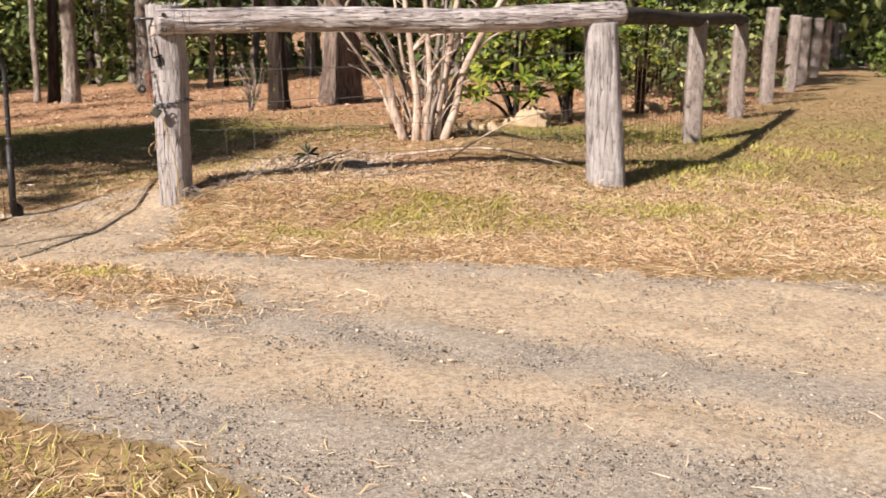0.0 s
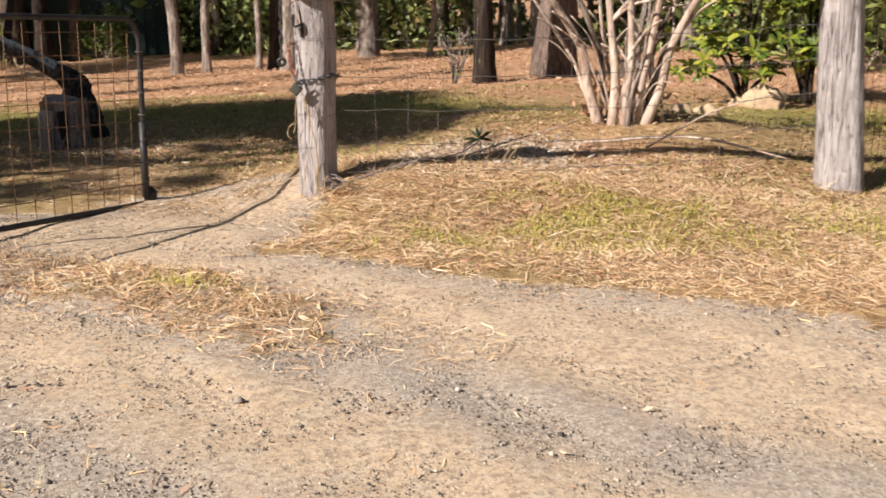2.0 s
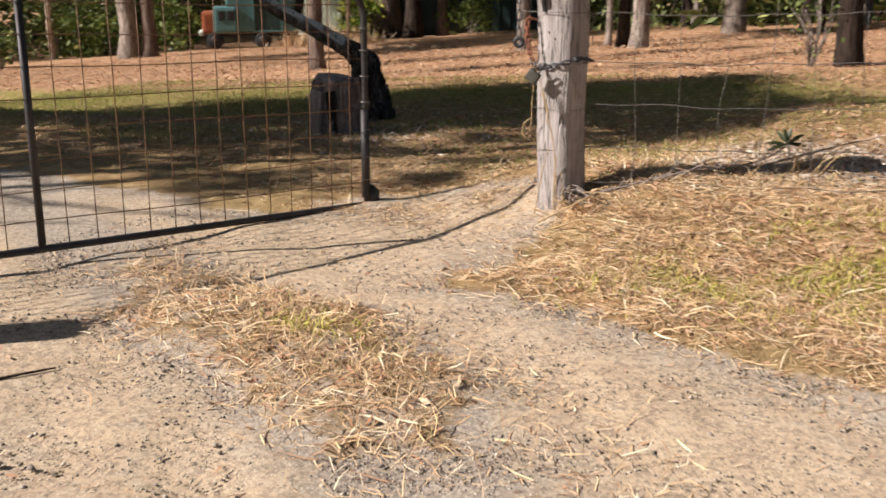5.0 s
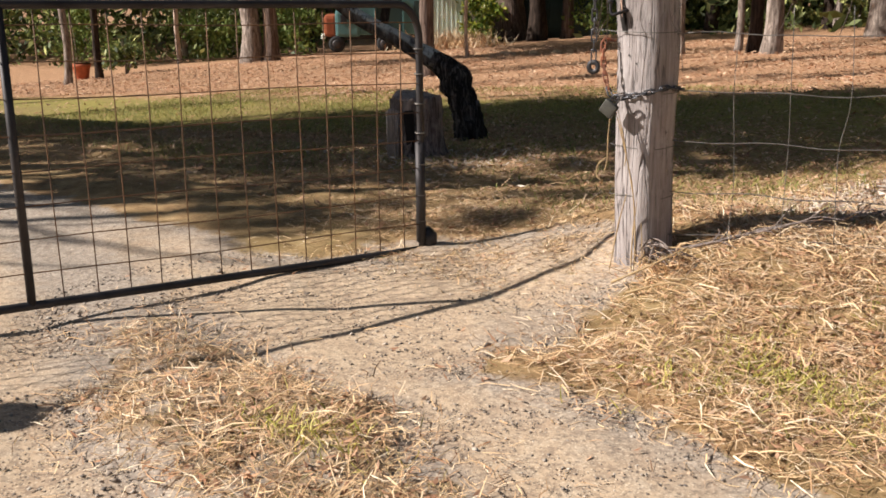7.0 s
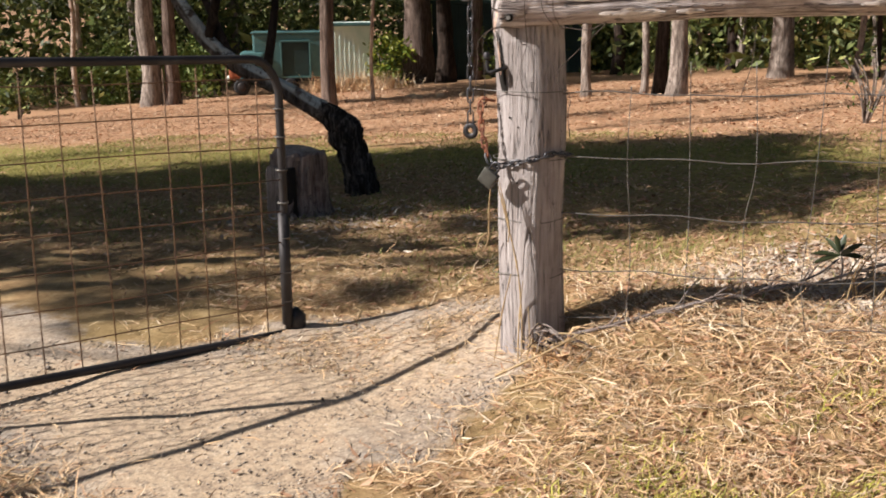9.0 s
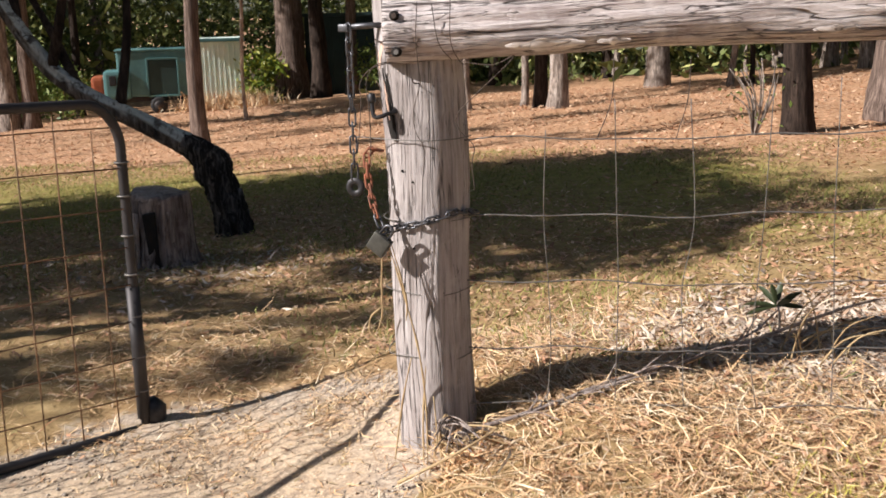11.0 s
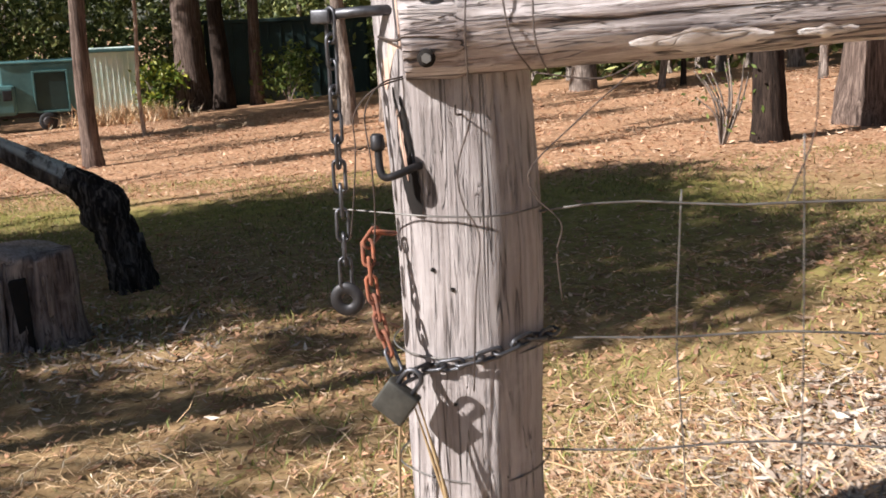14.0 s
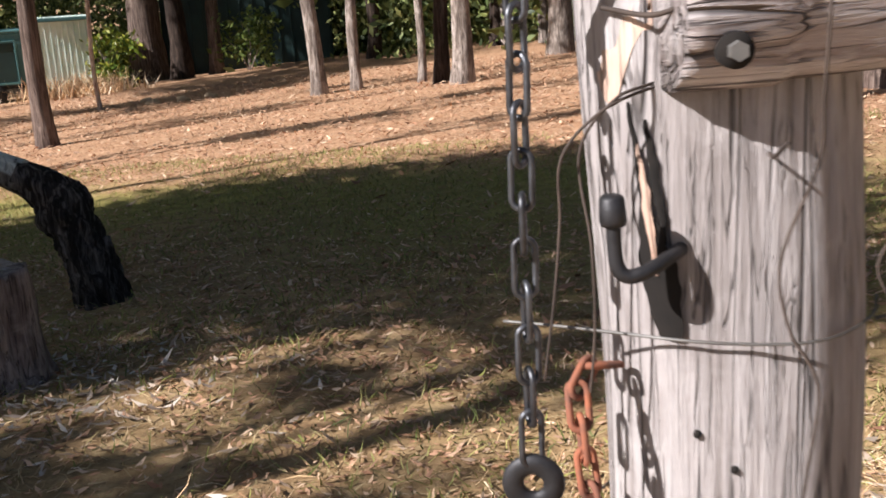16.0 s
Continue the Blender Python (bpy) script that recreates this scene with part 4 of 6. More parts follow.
    for k, (row, lab) in enumerate((
        ([(-1.445, 6.63, 1.245), (-1.447, 6.622, 1.16), (-1.45, 6.635, 1.095), (-1.452, 6.645, 1.05), (-1.475, 6.648, 0.98), (-1.468, 6.645, 0.93), (-1.447, 6.648, 0.885), (-1.455, 6.648, 0.80), (-1.463, 6.648, 0.66)], "kinked tie wire hanging down the post"),
        ([(-1.36, 6.64, 1.25), (-1.355, 6.628, 1.15), (-1.345, 6.66, 1.10), (-1.35, 6.70, 1.095)], "wire looped over the beam"),
        ([(-1.40, 6.62, 1.24), (-1.385, 6.622, 1.15), (-1.37, 6.66, 1.105)], "second wire looped over the beam"),
        ([(-1.56, 6.70, 1.10), (-1.60, 6.66, 1.085), (-1.632, 6.655, 1.05), (-1.636, 6.66, 1.0), (-1.642, 6.66, 0.94), (-1.652, 6.66, 0.87)], "rusty wire dangling beside the hook"),
        ([(-1.57, 6.69, 1.10), (-1.595, 6.665, 1.09), (-1.622, 6.668, 1.05), (-1.612, 6.66, 0.98), (-1.612, 6.662, 0.90), (-1.625, 6.665, 0.80)], "thin wire looped behind the hook"),
        ([(-1.61, 6.70, 1.155), (-1.57, 6.665, 1.150), (-1.545, 6.645, 1.155)], "twisted wire round the head of the post"),
        ([(-1.385, 6.72, 1.10), (-1.30, 6.74, 1.090), (-1.25, 6.76, 1.11), (-1.34, 6.76, 1.03), (-1.405, 6.75, 0.965), (-1.40, 6.75, 0.925), (-1.365, 6.76, 0.885), (-1.372, 6.76, 0.84), (-1.365, 6.76, 0.77)], "loose wire end hanging beside the post"),
        ([(-0.86, 6.93, 1.10), (-0.865, 6.93, 1.0), (-0.89, 6.92, 0.9)], "rusty wire hanging from the beam"),
        ([(-1.03, 6.86, 1.10), (-1.035, 6.86, 1.0), (-1.07, 6.85, 0.90)], "rusty wire hanging from the beam"),
    )):
        w = thing("loose_wire", row[0], lab, "wire")
        part("strand", settle(tube(spline(row, 40), 0.0012 if k != 5 else 0.0020, 6), w), M_OLDWIRE, w)
    nail = thing("bent_nail", (-1.480, 6.665, 1.055), "bent rusty nail in the gate post", "nail")
    part("shank", settle(tube(spline([(-1.488, 6.70, 1.046), (-1.482, 6.665, 1.050), (-1.472, 6.640, 1.064)], 8), [0.0015] * 7 + [0.0011], 8), nail), M_OLDWIRE, nail)
    # Each hole is a flush plug with the shade of a hole as colour.
    for x, z in ((-1.537, 0.823), (-1.508, 0.795), (-1.455, 0.837), (-1.442, 0.75), (-1.51, 0.62), (-1.445, 0.50)):
        hole = thing("nail_hole", (x, AXIS[1] - math.sqrt(max(0.001, 0.1205**2 - (x - AXIS[0]) ** 2)), z), "nail hole in grey timber, its shade a small dark plug", "hole")
        part("rim", tube([(0, 0.006, 0), (0, -0.0004, 0.0005)], [0.0034, 0.003], 8), M_HOLE_SHADE, hole)
    # dry stalks of a climber caught under the wires
    stalks = thing("dry_stalks", (-1.50, 6.65, 0.3), "straw-coloured dry stalks hanging against the post", "dry plant")
    rr = random.Random(8)
    rows = [
        [(-1.57, 6.64, 0.67), (-1.585, 6.645, 0.55), (-1.59, 6.65, 0.45), (-1.60, 6.64, 0.40)],
        [(-1.56, 6.635, 0.66), (-1.52, 6.64, 0.52), (-1.48, 6.645, 0.36), (-1.46, 6.64, 0.20), (-1.45, 6.62, 0.05)],
        [(-1.55, 6.635, 0.66), (-1.51, 6.64, 0.50), (-1.512, 6.64, 0.44)],
        [(-1.60, 6.66, 0.46), (-1.63, 6.655, 0.43), (-1.635, 6.655, 0.39), (-1.615, 6.66, 0.37)],
        [(-1.46, 6.645, 0.32), (-1.47, 6.64, 0.18), (-1.45, 6.60, 0.04)],
        [(-1.44, 6.645, 0.24), (-1.42, 6.62, 0.12), (-1.43, 6.58, 0.03)],
        [(-1.50, 6.64, 0.34), (-1.53, 6.64, 0.22), (-1.55, 6.62, 0.05)],
    ]
    for row in rows:
        n = 16
        part("stalk", settle(tube(spline(row, n), [rr.uniform(0.0013, 0.0027) * (0.5 + math.sin(math.pi * (i + 1) / (n + 2))) for i in range(n)], 6), stalks), M_STALK, stalks)
    for ob in set(bpy.data.objects) - before:
        if ob.parent is None:
            ob.location += Vector((-0.024, 0.010, -0.010))


build_hardware()


# ---- stump, dead tree, shrubs and stones ----
def build_stump():
    x, y = -4.08, 8.45
    base = float(land(np.float64(x), np.float64(y)))
    stump = thing("tree_stump", (x, y, base), "grey rotting tree stump with a split hollow side", "stump")

    def shape(a, s, i):
        r = 1 + 0.10 * roughen(a, s * 2, 31, 1.8) + 0.05 * roughen(a, s * 5, 3, 6)
        for c, d in ((0.9, 0.2), (1.5, 0.28), (2.3, 0.16), (2.9, 0.1), (0.3, 0.12), (4.0, 0.2)):
            r -= d * dip(a, c + 0.05 * math.sin(s * 7), 0.09)
        r += 0.28 * (1 - s) ** 4 * (1 + 0.6 * math.sin(5 * a))
        return r

    n = 40
    h = 0.315 - base
    pts = [(0, 0, -0.08 + (h + 0.08) * i / (n - 1)) for i in range(n)]
    bm = tube(pts, [0.172 - 0.012 * i / n for i in range(n)], 72, shape)
    for v in bm.verts:
        if v.co.z > h - 0.005:
            v.co.z += 0.035 * noise.noise(Vector((v.co.x * 14, v.co.y * 14, 0))) + 0.05 * v.co.x
    part("bole", bm, M_STUMP, stump)
    # The black strip is solid: it paints the shade of the gap by the slab.
    for wide, deep, a, d, z, tall, tip, mat, lab in (
        (0.105, 0.024, -100, 0.184, 0.16, 0.33, 3, M_SPLIT, "pale slab of split wood"),
        (0.060, 0.020, -62, 0.168, 0.17, 0.31, -2, M_HOLE_SHADE, "black strip painted as the shade in a rotted hollow"),
        (0.045, 0.022, -134, 0.180, 0.15, 0.30, 5, M_SPLIT, "pale slab of split wood"),
        (0.018, 0.014, -30, 0.172, 0.24, 0.16, -6, M_SPLIT, "pale sliver of wood"),
    ):
        bm = block((wide, deep, tall), 0.006, turn=Matrix.Rotation(radians(tip), 4, "Y"))
        for v in bm.verts:
            v.co += Vector((0.012, 0.006, 0.02)) * noise.noise(v.co * 23 + Vector((a, 0, 0)))
        bmesh.ops.rotate(bm, matrix=Matrix.Rotation(radians(a + 90), 3, "Z"), verts=bm.verts)
        bmesh.ops.translate(bm, vec=(d * math.cos(radians(a)), d * math.sin(radians(a)), z), verts=bm.verts)
        part("loose_slab" if mat is M_SPLIT else "hollow", bm, mat, stump, lab)
    part("sawn_face", tube([(0, 0, h - 0.01), (0.004, 0, h + 0.012)], [0.150, 0.135], 40, lambda a, s, i: 1 + 0.1 * roughen(a, 0, 31, 1.8)), M_SPLIT, stump, "pale weathered cut face")


def build_dead_tree():
    x, y = -4.52, 9.48
    base = float(land(np.float64(x), np.float64(y)))
    tree = thing("leaning_tree", (x, y, base), "dark crooked leaning tree with lichen on its bent trunk", "tree")
    path = [(0.09, 0.0, -0.12), (0.05, 0, 0.12), (0.01, -0.01, 0.26), (-0.02, -0.03, 0.38), (-0.09, -0.07, 0.52), (-0.25, -0.20, 0.65), (-0.42, -0.34, 0.78), (-0.62, -0.48, 0.92), (-0.90, -0.55, 1.16), (-1.35, -0.55, 1.75), (-1.75, -0.5, 2.6)]
    path = [Vector(p) for p in path]
    row = spline(path, 66)
    radii = [0.062 + 0.040 / (1 + math.exp((i - 27) / 1.6)) - 0.02 * max(0, (i - 34) / 32) + 0.045 * math.exp(-i / 4) + 0.020 * math.exp(-(((i - 22) / 3.0) ** 2)) for i in range(66)]

    def shape(a, s, i):
        low = 1 / (1 + math.exp((i - 28) / 1.5))
        groove = abs(math.sin(3.5 * a + 2.2 * s * 6 + 0.6 * math.sin(s * 30)))
        return 1 + 0.13 * roughen(a, s * 9, 14, 1.7) + 0.10 * roughen(a, s * 20, 2, 4) + low * (0.20 * groove - 0.16 + 0.10 * roughen(a, s * 40, 5, 5)) + 0.25 * math.exp(-i / 3.5) * math.sin(4 * a + 1)

    part("bole", tube(row[:31], radii[:31], 56, shape), M_CHAR, tree, "black fissured lower trunk")
    part("trunk", tube(row[29:], radii[29:], 36, lambda a, s, i: shape(a, s * 0.55 + 0.45, i + 29) * 0.985), M_LICHEN, tree)
    part("broken_stub", tube(spline([(0.08, 0.02, 0.0), (0.11, 0.02, 0.18), (0.10, 0.03, 0.30)], 10), [0.05 - 0.003 * i for i in range(10)], 14, lambda a, s, i: 1 + 0.2 * roughen(a, s * 6, 7, 2)), M_CHAR, tree)
    for k, (i, d) in enumerate(((40, (-0.1, 0.2, 1.3)), (46, (-0.7, 0.1, 0.9)), (50, (0.3, -0.1, 1.2)), (54, (-0.5, 0.2, 1.0)), (57, (-1.0, 0.1, 0.7)))):
        p = row[i]
        q = p + Vector(d)
        part("limb", tube(spline([p, p.lerp(q, 0.5) + Vector((0.08, 0, -0.06)), q], 12), [0.035 - 0.002 * j for j in range(12)], 10), M_DARKBARK, tree)
    for k, (p, s) in enumerate((((-1.5, -0.4, 2.5), 0.42), ((-2.2, -0.3, 2.2), 0.4), ((-0.9, -0.2, 2.7), 0.36), ((-1.9, -0.5, 3.0), 0.5))):
        ob = new("crown", CROWNS[k % 4])
        ob.parent = tree
        ob.location, ob.scale = p, (s, s, s * 0.8)


def build_multistem():
    x, y = 0.02, 8.95
    base = float(land(np.float64(x), np.float64(y)))
    bush = thing("multi_stem_shrub", (x, y, base), "shrub of many smooth pale stems fanning from one base", "shrub")
    rr = random.Random(12)
    # lean sideways, lean in depth, thickness
    stems = ((-0.62, -0.1, 0.046), (-0.48, 0.2, 0.030), (-0.20, -0.15, 0.042), (-0.05, 0.2, 0.034), (0.02, -0.2, 0.040), (0.14, 0.1, 0.036), (0.30, -0.1, 0.042), (0.36, 0.25, 0.026), (0.46, -0.15, 0.044), (0.60, 0.1, 0.028), (-0.30, 0.3, 0.024), (0.10, 0.35, 0.030), (-0.74, 0.1, 0.020), (0.22, -0.3, 0.020))
    for k, (out, deep, r) in enumerate(stems):
        r *= 0.92
        p0 = Vector((out * 0.26 + rr.uniform(-0.04, 0.04), deep * 0.4, -0.05))
        p1 = p0 + Vector((out * 0.34 + rr.uniform(-0.05, 0.05), deep * 0.3, rr.uniform(0.55, 0.7)))
        p2 = p1 + Vector((out * 0.75 + rr.uniform(-0.14, 0.14), deep * 0.5, rr.uniform(0.75, 1.0)))
        row = spline([p0, p0.lerp(p1, 0.5) + Vector((rr.uniform(-0.03, 0.03), 0, 0)), p1, p2], 22)
        stem = part("stem", tube(row, [r * (1 - 0.025 * i) for i in range(22)], 14, lambda a, s, i, k=k: 1 + 0.10 * roughen(a, s * 6, k, 1.5)), (M_PALE, M_GUM, M_PALE, M_STRINGY)[k % 4], bush)
        for j in range(2):
            i = rr.randint(9, 19)
            b = rr.uniform(0, 6.28)
            q = row[i] + Vector((math.cos(b) * 0.3, math.sin(b) * 0.3, rr.uniform(0.12, 0.4)))
            part("twig", tube(spline([row[i], row[i].lerp(q, 0.5) + Vector((0, 0, 0.04)), q], 7), [r * 0.4 * (1 - 0.1 * m) for m in range(7)], 6), M_PALE, stem)
    for k in range(10):
        a = rr.uniform(-2.9, -0.2)
        q = Vector((math.cos(a) * rr.uniform(0.4, 0.9), math.sin(a) * 0.3, rr.uniform(0.2, 0.9)))
        part("dead_twig", tube(spline([(q.x * 0.2, q.y * 0.3, 0.05), q * 0.6 + Vector((0, 0, 0.1)), q], 9), 0.0045, 5), M_PALE, bush)
    ob = new("foliage", leaf_cloud("foliage", 700, (0.9, 0.6, 0.5), 0.10, M_LEAF, 91, 0.45, 24))
    ob.parent = bush
    ob.location = (0.1, 0.1, 1.75)
    ob = new("dead_leaves", leaf_cloud("dead_leaves", 420, (0.32, 0.18, 0.22), 0.07, M_LITTER, 92, 0.4, 20))
    ob.parent = bush
    ob.location = (0.0, 0.05, 0.16)


def rosette_mesh(name, clusters, material, seed, size=0.13):
    """Big glossy leaves set in rosettes at the given places, as one mesh."""
    rg = random.Random(seed)
    verts, faces = [], []
    for c in clusters:
        c = Vector(c)
        axis = Vector((rg.gauss(0, 0.5), rg.gauss(-0.3, 0.5), 1)).normalized()
        for k in range(rg.randint(8, 13)):
            a = 2.4 * k
            s = axis.orthogonal().normalized()
            d = (s * math.cos(a) + axis.cross(s) * math.sin(a)) * 1.0 + axis * rg.uniform(-0.25, 0.75)
            d.normalize()
            side = d.cross(axis).normalized()
            up = side.cross(d)
            ln = size * rg.uniform(0.7, 1.3)
            w = ln * 0.16
            i = len(verts)
            for t, ww, lift in ((0, 0.2, 0), (0.35, 0.8, 0.05), (0.65, 1.0, 0.04), (0.88, 0.6, -0.02), (1, 0.05, -0.07)):
                mid = c + d * (ln * t) + up * (ln * lift)
                verts += [mid - side * (w * ww) + up * (w * 0.35 * ww), mid, mid + side * (w * ww) + up * (w * 0.35 * ww)]
            for m in range(4):
                b = i + 3 * m
                faces += [(b, b + 1, b + 4, b + 3), (b + 1, b + 2, b + 5, b + 4)]
    me = fast_mesh(name, np.array([tuple(v) for v in verts]), np.array(faces))
    me.polygons.foreach_set("use_smooth", np.ones(len(me.polygons), bool))
    me.materials.append(material)
    return me


def build_leafy_shrubs():
    for k, (x, y, wide, tall, low, n, lab) in enumerate((
        (1.02, 12.4, 0.8, 1.9, 0.28, 110, "leafy shrub with bright yellow-green leaf rosettes"),
        (1.68, 12.7, 0.5, 1.7, 0.42, 60, "leafy shrub hung with glossy green leaves"),
        (2.75, 13.9, 0.5, 2.0, 0.5, 60, "yellow-green shrub behind the corner post"),
    )):
        base = float(land(np.float64(x), np.float64(y)))
        shrub = thing("leafy_shrub", (x, y, base), lab, "shrub", "shrubs in the garden bed")
        rr = random.Random(30 + k)
        spots = []
        for _ in range(n):
            a, r = rr.uniform(0, 6.28), math.sqrt(rr.random())
            z = low + (tall - low) * rr.random()
            f = 0.5 + 0.5 * math.sin(math.pi * min(1, 0.15 + z / tall))
            spots.append((math.cos(a) * r * wide * f, math.sin(a) * r * wide * 0.8 * f, z))
        for j in range(6):
            q = Vector(spots[j * 7])
            part("stem", tube(spline([(rr.uniform(-0.05, 0.05), 0, -0.05), (q.x * 0.4, q.y * 0.4, q.z * 0.6), q], 12), [0.028 - 0.0016 * m for m in range(12)], 8), M_DARKBARK, shrub)
        ob = new("foliage", rosette_mesh("foliage", spots, M_LEAF2, 5 + k))
        ob.parent = shrub


def build_rock(x, y, size, seed, label):
    base = float(land(np.float64(x), np.float64(y)))
    rock = thing("rock", (x, y, base), label, "rock", "rocks in the garden bed")
    bm = bmesh.new()
    bmesh.ops.create_icosphere(bm, subdivisions=4, radius=1)
    for v in bm.verts:
        n1 = noise.noise(v.co * 1.3 + Vector((seed, 0, 0)))
        n2 = noise.noise(v.co * 4 + Vector((0, seed, 0)))
        v.co *= 1 + 0.35 * n1 + 0.12 * n2
        v.co = Vector((v.co.x * size[0], v.co.y * size[1], max(-0.1, v.co.z) * size[2]))
    part("stone", bm, M_ROCK, rock)


def build_seedling():
    x, y = -0.82, 7.80
    base = float(land(np.float64(x), np.float64(y)))
    plant = thing("seedling", (x, y, base), "small dark-leaved seedling in a mulched bed", "plant")
    part("stem", tube(spline([(0, 0, -0.02), (0.012, 0, 0.07), (0.0, 0.0, 0.14)], 8), 0.004, 6), M_GUM, plant)
    for k, (a, e) in enumerate(((0.2, 0.75), (1.4, 1.15), (2.6, 0.8), (3.3, 0.15), (4.3, 1.2), (5.4, 0.55), (0.7, 0.1), (2.9, -0.25))):
        d = Vector((math.cos(a) * math.cos(e), math.sin(a) * math.cos(e) * 0.6, math.sin(e)))
        s = d.cross(Vector((0, 1, 0.3))).normalized()
        bm = bmesh.new()
        ln = 0.105
        rows = []
        for t, w in ((0, 0.1), (0.3, 0.75), (0.6, 1.0), (0.85, 0.6), (1, 0.05)):
            m = Vector((0, 0, 0.12)) + d * ln * t + Vector((0, 0, -0.02 * t * t))
            rows.append([bm.verts.new(m - s * 0.011 * w), bm.verts.new(m + Vector((0, -0.003, -0.003))), bm.verts.new(m + s * 0.011 * w)])
        for r0, r1 in zip(rows, rows[1:]):
            bm.faces.new((r0[0], r0[1], r1[1], r1[0]))
            bm.faces.new((r0[1], r0[2], r1[2], r1[1]))
        part("leaf", bm, M_SEED, plant)


def build_pot():
    base = float(land(np.float64(-20.2), np.float64(16.1)))
    pot = thing("flower_pot", (-20.2, 16.1, base), "terracotta flower pot standing beside slim trunks", "pot")
    part("body", tube([(0, 0, 0), (0, 0, 0.02), (0, 0, 0.26), (0, 0, 0.27), (0, 0, 0.34), (0, 0, 0.34), (0, 0, 0.22)], [0.13, 0.14, 0.185, 0.205, 0.21, 0.18, 0.17], 28), M_POT, pot)


def wall_box(parent, name, size, at, mat, label="", bevel=0.02):
    return part(name, block(size, bevel, at=at), mat, parent, label, rounded=False)


def build_shed():
    """A pale sheet shed, an old teal truck before it, and a dark shed behind the trees."""
    turn = (0, 0, radians(42.6))
    place = (-19.5, 24.9, -1.17)
    shed = thing("garden_shed", place, "pale green sheet-metal shed with a flat roof", "shed")
    shed.rotation_euler = turn
    wall_box(shed, "wall", (1.15, 1.6, 1.78), (1.56, 0.55, 0.88), M_SHED)
    for k in range(9):
        wall_box(shed, "wall_rib", (0.025, 0.022, 1.74), (1.06 + 0.125 * k, -0.262, 0.88), M_SHED, bevel=0.006)
    wall_box(shed, "roof", (1.3, 1.8, 0.05), (1.56, 0.55, 1.80), M_SHED, "weathered pale roof sheet")
    wall_box(shed, "roof_trim", (1.32, 0.03, 0.09), (1.56, -0.36, 1.78), M_SHEDTEAL)
    truck = thing("old_truck", place, "old teal truck with an orange nose and a box body", "truck")
    truck.rotation_euler = turn
    wall_box(truck, "box_body", (1.98, 1.5, 1.14), (0.03, 0.55, 1.0), M_SHEDTEAL, bevel=0.05)
    wall_box(truck, "roof", (2.04, 1.56, 0.05), (0.03, 0.55, 1.585), M_SHEDTEAL)
    # No opening is cut: a dark panel carries the shade of the doorway.
    door = wall_box(truck, "doorway", (0.70, 0.05, 0.88), (0.14, -0.205, 0.90), M_SHEDDARK, "dark panel painted as the shade in an open side doorway")
    for sx, w, z, h in ((-0.235, 0.04, 0.90, 0.96), (0.515, 0.04, 0.90, 0.96), (0.14, 0.75, 1.37, 0.04), (0.14, 0.75, 0.44, 0.05)):
        wall_box(door, "frame", (w, 0.05, h), (sx, -0.235, z), M_SHEDTEAL, bevel=0.008)
    wall_box(truck, "side_shutter", (0.2, 0.05, 0.80), (0.90, -0.205, 0.92), M_SHEDDARK, "dark blue shutter")
    cab = wall_box(truck, "cab", (0.66, 1.3, 0.70), (-0.98, 0.35, 0.74), M_SHEDTEAL, bevel=0.08)
    for sx, w in ((-1.08, 0.17), (-0.83, 0.2)):
        wall_box(cab, "window", (w, 0.03, 0.24), (sx, -0.305, 0.86), M_TYRE, "dark cab window", bevel=0.02)
    wall_box(cab, "nose", (0.34, 1.2, 0.56), (-1.44, 0.35, 0.68), M_ORANGE, "faded orange nose", bevel=0.08)
    wall_box(truck, "chassis", (2.6, 0.9, 0.12), (-0.25, 0.5, 0.36), M_IRON)
    wall_box(truck, "bumper", (0.10, 1.3, 0.12), (-1.64, 0.35, 0.40), M_SHED, "pale steel bumper")
    for sx in (-1.28, 0.0):
        wheel = part("wheel", tube([(sx, -0.30, 0.21), (sx, -0.29, 0.21), (sx, -0.12, 0.21), (sx, -0.11, 0.21)], [0.16, 0.215, 0.215, 0.16], 26), M_TYRE, truck)
        part("rim", tube([(sx, -0.315, 0.21), (sx, -0.30, 0.21)], [0.09, 0.12], 20), M_STEEL, wheel)
    dark = thing("dark_shed", (-16.2, 30.6, -0.95), "dark green sheet-metal shed among the trees", "shed")
    dark.rotation_euler = (0, 0, radians(28))
    wall_box(dark, "wall", (4.2, 2.4, 2.1), (0, 0, 1.0), M_SHEDDARK)
    for k in range(14):
        wall_box(dark, "wall_rib", (0.05, 0.05, 2.0), (-2.0 + 0.31 * k, -1.21, 1.0), M_SHEDDARK, bevel=0.01)
    wall_box(dark, "roof", (4.5, 2.7, 0.1), (0, 0, 2.1), M_SHEDDARK)


